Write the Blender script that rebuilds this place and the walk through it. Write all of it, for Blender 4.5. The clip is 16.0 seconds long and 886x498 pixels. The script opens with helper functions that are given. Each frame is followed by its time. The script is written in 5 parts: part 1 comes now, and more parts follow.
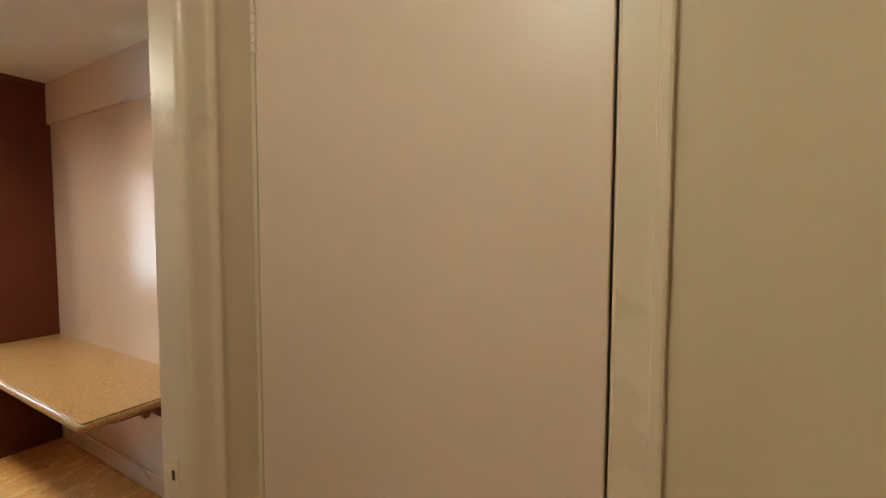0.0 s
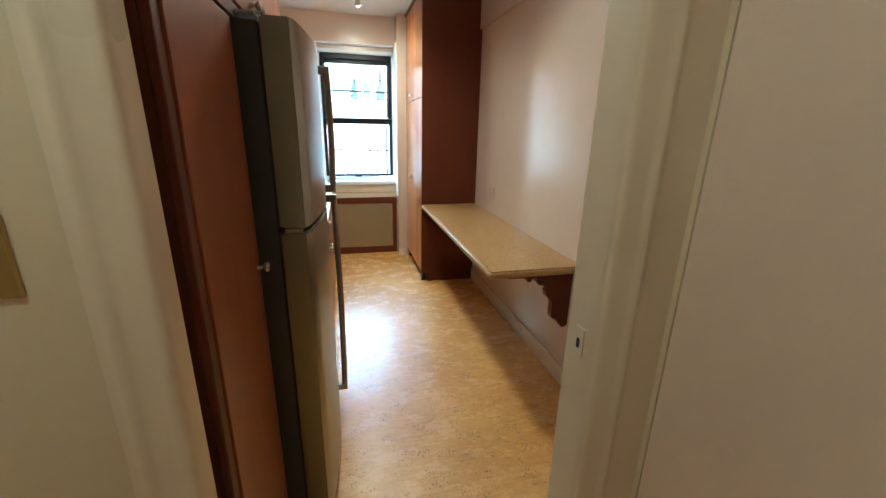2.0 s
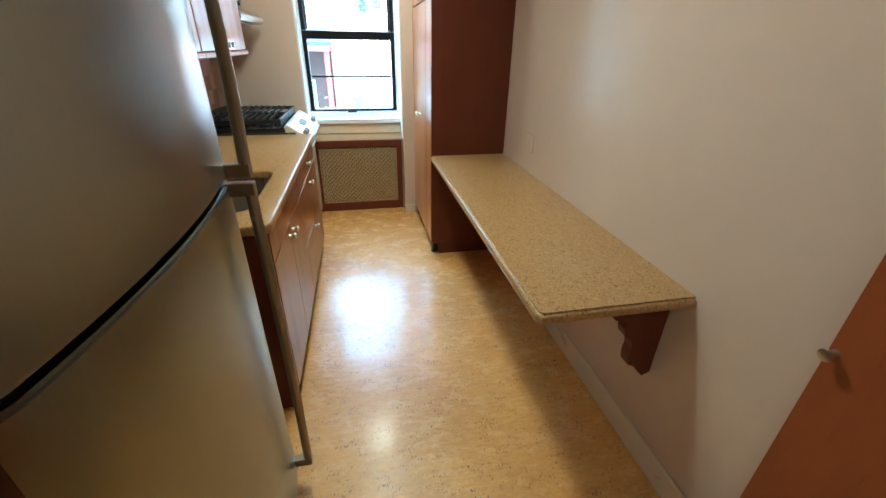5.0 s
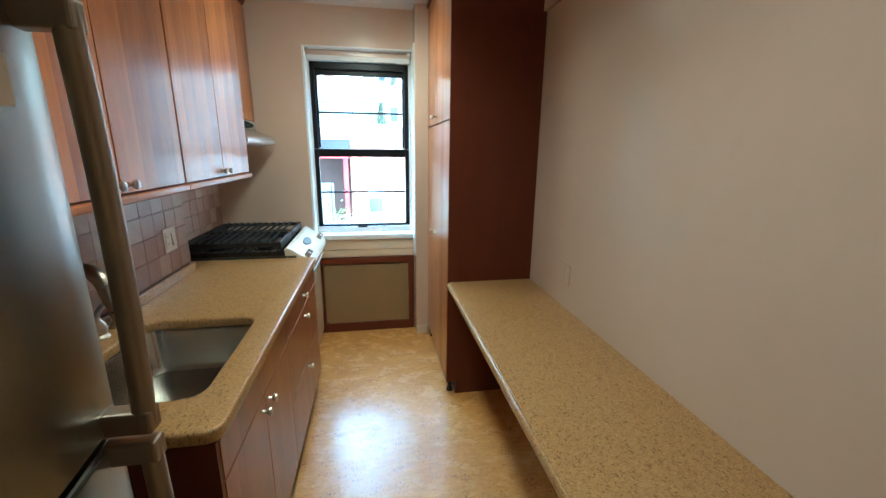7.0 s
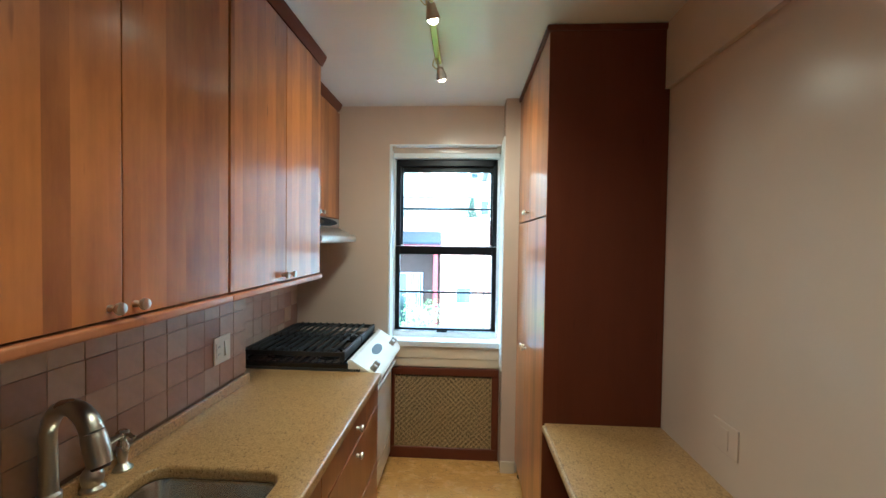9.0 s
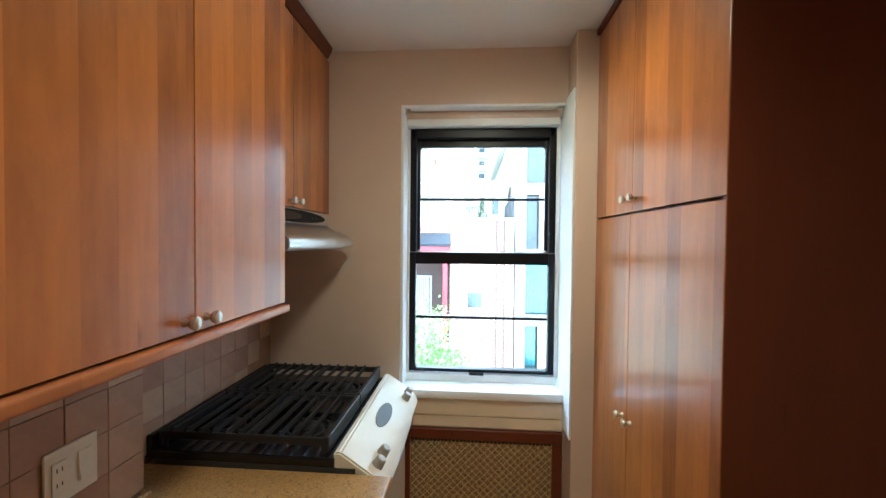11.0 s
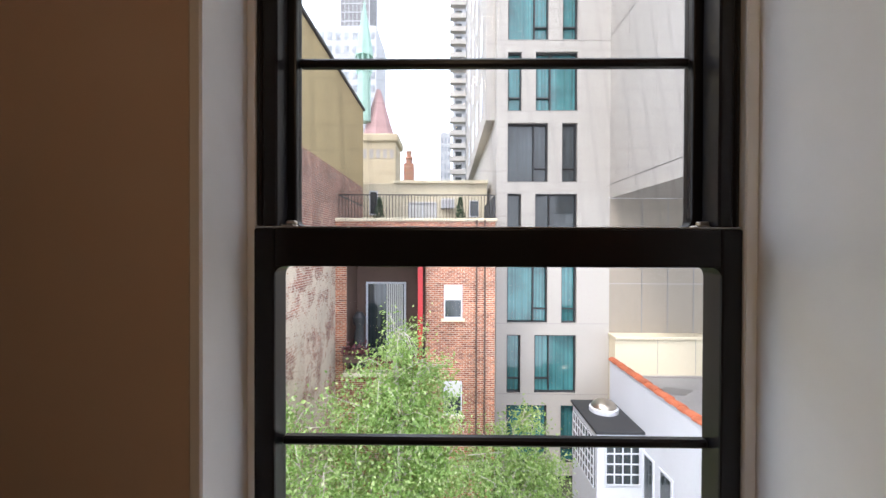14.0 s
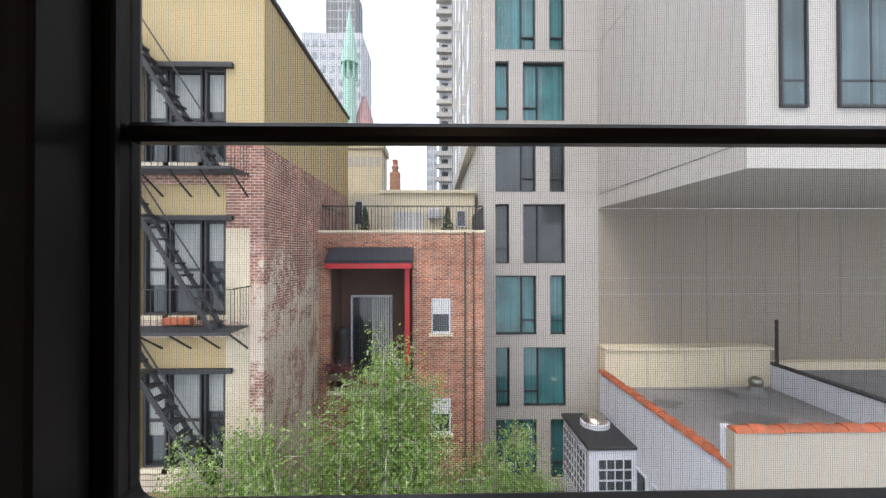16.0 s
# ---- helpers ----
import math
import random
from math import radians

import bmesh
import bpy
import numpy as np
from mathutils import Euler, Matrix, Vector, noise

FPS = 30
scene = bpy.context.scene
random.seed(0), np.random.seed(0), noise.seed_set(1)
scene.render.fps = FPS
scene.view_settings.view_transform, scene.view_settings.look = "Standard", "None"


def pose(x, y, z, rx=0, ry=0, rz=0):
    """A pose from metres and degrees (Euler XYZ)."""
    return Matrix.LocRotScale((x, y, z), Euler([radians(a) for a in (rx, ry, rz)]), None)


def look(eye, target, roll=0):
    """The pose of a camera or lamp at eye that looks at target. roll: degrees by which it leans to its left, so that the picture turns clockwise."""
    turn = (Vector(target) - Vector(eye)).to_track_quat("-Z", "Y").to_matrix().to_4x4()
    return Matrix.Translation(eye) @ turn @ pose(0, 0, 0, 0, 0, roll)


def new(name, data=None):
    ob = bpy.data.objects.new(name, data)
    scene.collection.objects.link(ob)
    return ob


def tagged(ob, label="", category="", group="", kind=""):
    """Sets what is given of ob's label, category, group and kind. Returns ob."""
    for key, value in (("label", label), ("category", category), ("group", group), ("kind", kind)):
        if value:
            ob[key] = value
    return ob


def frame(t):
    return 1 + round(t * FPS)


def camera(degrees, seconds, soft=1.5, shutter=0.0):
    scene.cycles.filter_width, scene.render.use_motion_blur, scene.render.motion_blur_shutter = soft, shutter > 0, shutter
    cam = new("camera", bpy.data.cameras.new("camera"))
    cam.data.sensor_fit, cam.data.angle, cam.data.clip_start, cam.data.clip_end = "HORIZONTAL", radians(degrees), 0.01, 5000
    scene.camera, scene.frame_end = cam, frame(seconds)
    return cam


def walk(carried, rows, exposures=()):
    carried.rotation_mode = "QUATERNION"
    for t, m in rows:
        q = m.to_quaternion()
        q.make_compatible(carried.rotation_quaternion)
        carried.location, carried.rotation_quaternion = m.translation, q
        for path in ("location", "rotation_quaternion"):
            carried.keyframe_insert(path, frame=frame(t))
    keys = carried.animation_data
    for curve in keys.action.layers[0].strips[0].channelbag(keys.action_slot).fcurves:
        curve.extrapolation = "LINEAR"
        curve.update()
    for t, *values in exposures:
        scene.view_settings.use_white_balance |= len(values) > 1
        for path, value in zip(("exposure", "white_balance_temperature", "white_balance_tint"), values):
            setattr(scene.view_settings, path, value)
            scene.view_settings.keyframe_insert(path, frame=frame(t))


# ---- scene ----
cam = camera(96.5, 16.0)
PATH = [
    (0, (-0.134, -5.127, 1.592), (1.621, -4.174, 1.489), 0.2),
    (0.5, (-0.125, -5.188, 1.608), (1.362, -3.855, 1.502), 0.6),
    (1, (-0.16, -5.187, 1.577), (0.901, -3.496, 1.453), 0.8),
    (1.5, (-0.16, -5.075, 1.54), (0.495, -3.211, 1.23), 1.1),
    (2, (-0.159, -4.9, 1.502), (0.3, -3.043, 0.917), 1.2),
    (2.5, (-0.132, -4.756, 1.449), (0.252, -2.983, 0.607), 0.8),
    (3, (-0.08, -4.563, 1.44), (0.278, -2.858, 0.457), 1.0),
    (3.2, (-0.048, -4.484, 1.442), (0.301, -2.782, 0.452), 1.1),
    (5.5, (0.083, -3.866, 1.53), (0.446, -2.088, 0.688), 0.9),
    (6, (0.105, -3.758, 1.565), (0.468, -1.935, 0.826), 0.9),
    (6.5, (0.106, -3.636, 1.573), (0.456, -1.77, 0.943), 0.8),
    (7, (0.108, -3.499, 1.591), (0.436, -1.587, 1.106), 0.6),
    (7.5, (0.098, -3.398, 1.615), (0.387, -1.452, 1.254), 0.6),
    (8, (0.131, -3.285, 1.643), (0.33, -1.306, 1.428), 0.4),
    (8.5, (0.172, -3.184, 1.657), (0.213, -1.186, 1.583), 0.5),
    (9, (0.159, -3.054, 1.645), (0.049, -1.058, 1.597), 0.8),
    (9.5, (0.104, -2.875, 1.659), (-0.049, -0.882, 1.609), 0.8),
    (9.7, (0.066, -2.801, 1.667), (-0.083, -0.807, 1.618), 0.8),
    (11.8, (-0.052, -1.703, 1.613), (-0.192, 0.292, 1.587), 0.5),
    (12, (-0.046, -1.598, 1.584), (-0.183, 0.397, 1.575), 0.5),
    (12.5, (-0.005, -1.316, 1.561), (-0.112, 0.681, 1.545), 0.3),
    (13, (-0.005, -1.101, 1.545), (-0.085, 0.897, 1.531), 0.5),
    (13.5, (-0.038, -0.856, 1.531), (-0.087, 1.143, 1.512), 0.7),
    (14, (-0.066, -0.640, 1.562), (-0.092, 1.359, 1.546), 0.2),
    (14.5, (-0.056, -0.447, 1.602), (-0.055, 1.553, 1.586), 0.2),
    (15, (-0.057, -0.335, 1.666), (-0.04, 1.665, 1.661), 0.2),
    (15.5, (-0.082, -0.276, 1.735), (-0.056, 1.724, 1.737), 0.2),
    (16, (-0.094, -0.250, 1.791), (-0.053, 1.750, 1.807), -0.1),
]
EXPO = [(0.0, 3.98, 4950, -4), (0.5, 3.55, 4400, -8), (1.2, 3.52, 4480, -9), (2.5, 3.95, 4230, -14), (5.0, 3.78, 4200, -16), (7.0, 3.36, 4230, -15),
        (9.0, 3.31, 4280, -14), (10.5, 2.98, 4650, -9), (12.0, 2.55, 5350, -1), (12.6, 2.12, 5900, 7), (13.3, 1.34, 6250, 15), (14.0, 0.76, 6500, 14),
        (14.6, 0.42, 6500, 12), (16.0, 0.19, 6600, 13)]
walk(cam, [(t, look(eye, aim, roll)) for t, eye, aim, roll in PATH], EXPO)

# ---- light ----
SUN_EL, SUN_AZ = 52.0, 215.0
world = bpy.data.worlds.new("sky")
scene.world = world
world.use_nodes = True
wn = world.node_tree
sky = wn.nodes.new("ShaderNodeTexSky")
sky.sky_type, sky.sun_disc = "NISHITA", False
sky.sun_elevation, sky.sun_rotation = radians(SUN_EL), radians(SUN_AZ)
sky.air_density, sky.dust_density, sky.ozone_density = 1.0, 6.0, 1.0
pale = wn.nodes.new("ShaderNodeMixRGB")
pale.inputs[0].default_value = 0.75
pale.inputs[2].default_value = (8.1, 8.9, 10.0, 1)
wn.links.new(sky.outputs[0], pale.inputs[1])
bg = wn.nodes["Background"]
bg.inputs[1].default_value = 0.25
wn.links.new(pale.outputs[0], bg.inputs[0])

sun_data = bpy.data.lights.new("sun", "SUN")
sun_data.energy, sun_data.angle, sun_data.color = 1.1, radians(12), (1.0, 0.95, 0.88)
sun = new("sun", sun_data)
sun.matrix_world = look((-6, -9, 14), (0, 0, 0))

# ---- materials ----


def nodes_of(name):
    m = bpy.data.materials.new(name)
    m.use_nodes = True
    t = m.node_tree
    return m, t, t.nodes["Principled BSDF"]


def link(t, a, b):
    t.links.new(a, b)


def noise_node(t, vec, scale, detail=4.0, rough=0.55):
    n = t.nodes.new("ShaderNodeTexNoise")
    n.inputs["Scale"].default_value, n.inputs["Detail"].default_value, n.inputs["Roughness"].default_value = scale, detail, rough
    link(t, vec, n.inputs["Vector"])
    return n


def coords(t, sx=1, sy=1, sz=1):
    c = t.nodes.new("ShaderNodeTexCoord")
    m = t.nodes.new("ShaderNodeMapping")
    m.inputs["Scale"].default_value = (sx, sy, sz)
    link(t, c.outputs["Object"], m.inputs["Vector"])
    return m.outputs[0]


def ramp(t, fac, stops):
    r = t.nodes.new("ShaderNodeValToRGB")
    el = r.color_ramp.elements
    while len(el) < len(stops):
        el.new(0.5)
    for e, (p, c) in zip(el, stops):
        e.position, e.color = p, (*c, 1)
    link(t, fac, r.inputs[0])
    return r.outputs[0]


def mixed(t, fac, a, b, kind="MIX"):
    m = t.nodes.new("ShaderNodeMixRGB")
    m.blend_type = kind
    for k, v in ((0, fac), (1, a), (2, b)):
        if isinstance(v, (int, float)):
            m.inputs[k].default_value = v
        elif isinstance(v, tuple):
            m.inputs[k].default_value = (*v, 1)
        else:
            link(t, v, m.inputs[k])
    return m.outputs[0]


def bumped(t, b, height, strength, dist=0.002):
    n = t.nodes.new("ShaderNodeBump")
    n.inputs["Strength"].default_value, n.inputs["Distance"].default_value = strength, dist
    link(t, height, n.inputs["Height"])
    link(t, n.outputs[0], b.inputs["Normal"])
    link(t, n.outputs[0], b.inputs["Coat Normal"])


def shade(c, k):
    return tuple(min(1.0, v * k) for v in c)


def pbr(name, color, rough=0.5, metal=0.0, var=0.10, scale=6.0, fine=70.0, bump=0.1, coat=0.0, stretch=(1, 1, 1), rvar=0.08, per=0.0, tones=None):
    """Paint, plaster, metal: two scales of tone, fine relief, uneven gloss."""
    m, t, b = nodes_of(name)
    v = coords(t, *stretch)
    big, small = noise_node(t, v, scale, 3), noise_node(t, v, fine, 4)
    c = ramp(t, big.outputs[0], [(0.2, shade(color, 1 - var * 1.4)), (0.8, shade(color, 1 + var * 1.4))])
    c = mixed(t, 0.35, c, ramp(t, small.outputs[0], [(0.15, shade(color, 1 - var * 1.3)), (0.85, shade(color, 1 + var * 1.3))]))
    if tones:
        o = t.nodes.new("ShaderNodeObjectInfo")
        c = mixed(t, 1.0, c, ramp(t, o.outputs["Random"], tones), "MULTIPLY")
    if per:
        o = t.nodes.new("ShaderNodeObjectInfo")
        c = mixed(t, 1.0, c, ramp(t, o.outputs["Random"], [(0, (1 - per,) * 3), (0.5, (1, 1 - per * 0.12, 1 - per * 0.2)), (1, (1 + per, 1 + per * 0.9, 1 + per * 0.8))]), "MULTIPLY")
    link(t, c, b.inputs["Base Color"])
    rr = t.nodes.new("ShaderNodeMapRange")
    rr.inputs[3].default_value, rr.inputs[4].default_value = max(0.02, rough - rvar), min(1, rough + rvar)
    link(t, big.outputs[0], rr.inputs[0])
    link(t, rr.outputs[0], b.inputs["Roughness"])
    b.inputs["Metallic"].default_value = metal
    b.inputs["Coat Weight"].default_value = coat
    b.inputs["Coat Roughness"].default_value = 0.08
    if bump:
        bumped(t, b, small.outputs[0], bump)
    return m


def wood(name, light, dark, width=0.075, rough=0.33, contrast=1.0, coat=0.12, spec=0.5):
    """Veneer of glued upright staves, each of its own tone, with long grain."""
    m, t, b = nodes_of(name)
    c = t.nodes.new("ShaderNodeTexCoord")
    s = t.nodes.new("ShaderNodeSeparateXYZ")
    link(t, c.outputs["Object"], s.inputs[0])

    def calc(op, a, v):
        n = t.nodes.new("ShaderNodeMath")
        n.operation = op
        for k, q in enumerate((a, v)):
            if isinstance(q, (int, float)):
                n.inputs[k].default_value = q
            else:
                link(t, q, n.inputs[k])
        return n.outputs[0]

    run = calc("ADD", s.outputs[0], s.outputs[1])
    o = t.nodes.new("ShaderNodeObjectInfo")
    run = calc("ADD", run, calc("MULTIPLY", o.outputs["Random"], 3.1))
    warp = t.nodes.new("ShaderNodeTexNoise")
    warp.noise_dimensions = "1D"
    warp.inputs["Scale"].default_value = 9.0
    link(t, run, warp.inputs["W"])
    cell = calc("FLOOR", calc("ADD", calc("DIVIDE", run, width), calc("MULTIPLY", warp.outputs[0], 0.9)), 0)
    w = t.nodes.new("ShaderNodeTexWhiteNoise")
    w.noise_dimensions = "1D"
    link(t, cell, w.inputs["W"])
    shift = t.nodes.new("ShaderNodeCombineXYZ")
    link(t, calc("MULTIPLY", w.outputs[0], 37.0), shift.inputs[2])
    link(t, calc("MULTIPLY", w.outputs[0], 11.0), shift.inputs[0])

    def stave(sx, sy, sz):
        a = t.nodes.new("ShaderNodeVectorMath")
        link(t, coords(t, sx, sy, sz), a.inputs[0]), link(t, shift.outputs[0], a.inputs[1])
        return a.outputs[0]

    grain, soft = noise_node(t, stave(60, 60, 2.2), 1.0, 6, 0.62), noise_node(t, stave(7, 7, 2.0), 1.6, 5, 0.62)
    pith = noise_node(t, stave(34, 34, 5.0), 1.0, 2, 0.5)
    tone = ramp(t, w.outputs[0], [(0.0, dark), (0.45, tuple((a + d) / 2 for a, d in zip(light, dark))), (1.0, light)])
    base = mixed(t, contrast, tuple((a + d) / 2 for a, d in zip(light, dark)), tone)
    base = mixed(t, 0.22, base, ramp(t, grain.outputs[0], [(0.30, dark), (0.70, light)]))
    base = mixed(t, 0.36, base, ramp(t, soft.outputs[0], [(0.32, dark), (0.68, light)]))
    base = mixed(t, ramp(t, pith.outputs[0], [(0.70, (0, 0, 0)), (0.78, (0.55, 0.55, 0.55))]), base, shade(dark, 0.5))
    link(t, base, b.inputs["Base Color"])
    b.inputs["Roughness"].default_value = rough
    b.inputs["Specular IOR Level"].default_value = spec
    b.inputs["Coat Weight"].default_value, b.inputs["Coat Roughness"].default_value = coat, 0.20
    bumped(t, b, grain.outputs[0], 0.06)
    return m


def speckled(name):
    """Engineered stone: pressed tan chips of uneven size with brown and pale ones strewn in."""
    m, t, b = nodes_of(name)
    v = coords(t)

    def chips(size, stops, stretch=(1, 1, 1)):
        k = t.nodes.new("ShaderNodeTexVoronoi")
        k.inputs["Scale"].default_value = 1.0 / size
        warp = noise_node(t, v, 60, 2)
        link(t, mixed(t, 0.006, coords(t, *stretch), warp.outputs["Color"], "ADD"), k.inputs["Vector"])
        sep = t.nodes.new("ShaderNodeSeparateColor")
        link(t, k.outputs["Color"], sep.inputs[0])
        return ramp(t, sep.outputs[0], stops), sep.outputs[1]

    c, _ = chips(0.0056, [(0.0, (0.26, 0.150, 0.058)), (0.30, (0.40, 0.255, 0.105)), (0.65, (0.50, 0.335, 0.145)), (1.0, (0.60, 0.425, 0.21))], (1, 1.6, 1))
    fine, pick = chips(0.0022, [(0.0, (0.17, 0.090, 0.036)), (0.25, (0.38, 0.235, 0.095)), (0.8, (0.52, 0.35, 0.155)), (1.0, (0.68, 0.52, 0.30))])
    c = mixed(t, 0.42, c, fine)
    dark, pick = chips(0.0075, [(0.0, (0.09, 0.050, 0.022)), (1.0, (0.22, 0.115, 0.045))], (1.5, 1, 1))
    c = mixed(t, ramp(t, pick, [(0.92, (0, 0, 0)), (0.94, (0.7, 0.7, 0.7))]), c, dark)
    cloud = noise_node(t, v, 3.0, 3)
    c = mixed(t, 0.10, c, ramp(t, cloud.outputs[0], [(0.3, (0.36, 0.23, 0.09)), (0.7, (0.52, 0.36, 0.16))]))
    c = mixed(t, 1.0, c, (0.94, 0.86, 0.73), "MULTIPLY")
    link(t, c, b.inputs["Base Color"])
    b.inputs["Roughness"].default_value = 0.30
    b.inputs["Coat Weight"].default_value, b.inputs["Coat Roughness"].default_value = 0.2, 0.12
    bumped(t, b, cloud.outputs[0], 0.05, 0.003)
    return m


def cork_floor(name, a, b2, fleck):
    """Waxed cork sheet: cross streaks, short dark ticks, worn patches in the polish."""
    m, t, b = nodes_of(name)
    v = coords(t)
    streak = noise_node(t, coords(t, 5, 22, 1), 2.2, 6, 0.62)
    cloud, mid = noise_node(t, v, 1.9, 4, 0.6), noise_node(t, coords(t, 40, 80, 1), 1.0, 5, 0.65)
    tick, gate = noise_node(t, coords(t, 190, 62, 1), 1.0, 2, 0.5), noise_node(t, coords(t, 9, 14, 1), 1.0, 3, 0.6)
    c = ramp(t, streak.outputs[0], [(0.30, shade(a, 0.88)), (0.5, tuple((p + q) / 2 for p, q in zip(a, b2))), (0.70, b2)])
    c = mixed(t, 0.38, c, ramp(t, mid.outputs[0], [(0.3, shade(a, 0.72)), (0.7, shade(b2, 1.12))]))
    c = mixed(t, 0.34, c, ramp(t, cloud.outputs[0], [(0.34, shade(a, 0.78)), (0.66, shade(b2, 1.08))]))
    add = t.nodes.new("ShaderNodeMath")
    add.operation = "MULTIPLY_ADD"
    link(t, gate.outputs[0], add.inputs[0])
    add.inputs[1].default_value = 0.55
    link(t, tick.outputs[0], add.inputs[2])
    c = mixed(t, ramp(t, add.outputs[0], [(0.925, (0, 0, 0)), (0.97, (0.9, 0.9, 0.9))]), c, fleck)
    link(t, c, b.inputs["Base Color"])
    b.inputs["Roughness"].default_value = 0.42
    worn, rub = noise_node(t, coords(t, 6, 9, 1), 1.0, 8, 0.78), noise_node(t, v, 26, 4, 0.7)
    b.inputs["Coat Weight"].default_value, b.inputs["Coat IOR"].default_value = 1.0, 1.55
    link(t, ramp(t, worn.outputs[0], [(0.38, (0.16, 0.16, 0.16)), (0.50, (0.20, 0.20, 0.20)), (0.55, (0.30, 0.30, 0.30)), (0.70, (0.42, 0.42, 0.42))]), b.inputs["Coat Roughness"])
    swell = noise_node(t, v, 5.5, 3, 0.5)
    h = mixed(t, 0.12, swell.outputs[0], rub.outputs[0])
    bumped(t, b, h, 0.30, 0.006)
    return m


def bricks(name, a, b2, mortar, stretch=1.0, wash=None):
    """Courses of brick seen from far off; wash: worn paint left on them."""
    m, t, b = nodes_of(name)
    c = t.nodes.new("ShaderNodeTexCoord")
    s, j = t.nodes.new("ShaderNodeSeparateXYZ"), t.nodes.new("ShaderNodeCombineXYZ")
    link(t, c.outputs["Object"], s.inputs[0])
    add = t.nodes.new("ShaderNodeMath")
    link(t, s.outputs[0], add.inputs[0]), link(t, s.outputs[1], add.inputs[1])
    link(t, add.outputs[0], j.inputs[0]), link(t, s.outputs[2], j.inputs[1])
    k = t.nodes.new("ShaderNodeTexBrick")
    k.inputs["Color1"].default_value, k.inputs["Color2"].default_value, k.inputs["Mortar"].default_value = (*a, 1), (*b2, 1), (*mortar, 1)
    k.inputs["Scale"].default_value, k.inputs["Mortar Size"].default_value = 1.0, 0.011
    k.inputs["Brick Width"].default_value, k.inputs["Row Height"].default_value = 0.215 * stretch, 0.075 * stretch
    link(t, j.outputs[0], k.inputs["Vector"])
    big = noise_node(t, coords(t), 0.7, 5, 0.7)
    col = mixed(t, 0.8, k.outputs[0], ramp(t, big.outputs[0], [(0.3, (0.5, 0.5, 0.5)), (0.7, (1.3, 1.25, 1.2))]), "MULTIPLY")
    patch = noise_node(t, coords(t, 1, 1, 2.2), 3.5, 6, 0.7)
    col = mixed(t, 0.6, col, ramp(t, patch.outputs[0], [(0.3, (0.55, 0.5, 0.5)), (0.68, (1.4, 1.35, 1.3))]), "MULTIPLY")
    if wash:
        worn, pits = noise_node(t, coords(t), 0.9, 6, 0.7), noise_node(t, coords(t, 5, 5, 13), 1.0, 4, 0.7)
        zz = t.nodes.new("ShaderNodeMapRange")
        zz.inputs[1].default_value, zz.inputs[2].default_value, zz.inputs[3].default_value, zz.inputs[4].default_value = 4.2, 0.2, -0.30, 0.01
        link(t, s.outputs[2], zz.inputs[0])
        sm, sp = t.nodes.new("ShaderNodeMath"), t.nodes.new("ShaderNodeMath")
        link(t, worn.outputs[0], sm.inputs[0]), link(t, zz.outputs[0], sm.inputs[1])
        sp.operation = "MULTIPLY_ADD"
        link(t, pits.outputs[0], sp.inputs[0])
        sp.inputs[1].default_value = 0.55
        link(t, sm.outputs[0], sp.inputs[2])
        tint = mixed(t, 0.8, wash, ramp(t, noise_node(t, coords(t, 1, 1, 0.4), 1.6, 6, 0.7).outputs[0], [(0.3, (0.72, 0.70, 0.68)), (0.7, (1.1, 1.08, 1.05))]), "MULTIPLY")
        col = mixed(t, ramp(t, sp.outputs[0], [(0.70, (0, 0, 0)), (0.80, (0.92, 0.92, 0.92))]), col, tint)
    link(t, col, b.inputs["Base Color"])
    b.inputs["Roughness"].default_value = 0.9
    bumped(t, b, k.outputs["Fac"], 0.3, -0.01)
    return m


def glass(name, tint=(1, 1, 1), rough=0.0, dark=None):
    m, t, b = nodes_of(name)
    if dark:
        big, folds = noise_node(t, coords(t), 0.6, 3), noise_node(t, coords(t, 11, 11, 0.08), 1.0, 3)
        c = ramp(t, big.outputs[0], [(0.3, shade(dark, 0.6)), (0.7, shade(dark, 1.4))])
        link(t, mixed(t, 0.7, c, ramp(t, folds.outputs[0], [(0.35, (0.55, 0.55, 0.55)), (0.65, (1.5, 1.5, 1.5))]), "MULTIPLY"), b.inputs["Base Color"])
        b.inputs["Roughness"].default_value = 0.06
        b.inputs["Specular IOR Level"].default_value = 0.8
        return m
    out = t.nodes["Material Output"]
    tr, gl, mx = (t.nodes.new("ShaderNode" + k) for k in ("BsdfTransparent", "BsdfGlossy", "MixShader"))
    mx.inputs[0].default_value = 0.003
    tr.inputs[0].default_value, gl.inputs["Roughness"].default_value = (*tint, 1), rough
    link(t, tr.outputs[0], mx.inputs[1]), link(t, gl.outputs[0], mx.inputs[2])
    link(t, mx.outputs[0], out.inputs[0])
    return m


def glow(name, color, strength):
    m, t, b = nodes_of(name)
    b.inputs["Base Color"].default_value = (*color, 1)
    b.inputs["Emission Color"].default_value, b.inputs["Emission Strength"].default_value = (*color, 1), strength
    return m


WALL = pbr("wall_paint", (0.62, 0.495, 0.41), 0.215, var=0.045, scale=1.6, fine=9, bump=0.12, rvar=0.05)
HALL = pbr("hall_paint", (0.68, 0.57, 0.40), 0.40, var=0.04, scale=1.2, fine=30, bump=0.10)
TRIM = pbr("trim_gloss_paint", (0.72, 0.61, 0.46), 0.30, var=0.05, scale=3, fine=14, bump=0.12)
WHITE = pbr("window_white_paint", (0.78, 0.79, 0.80), 0.35, var=0.05, scale=4, fine=25, bump=0.15)
CEIL = pbr("ceiling_gloss_paint", (0.80, 0.79, 0.78), 0.22, var=0.03, scale=1.5, fine=8, bump=0.08, rvar=0.05)
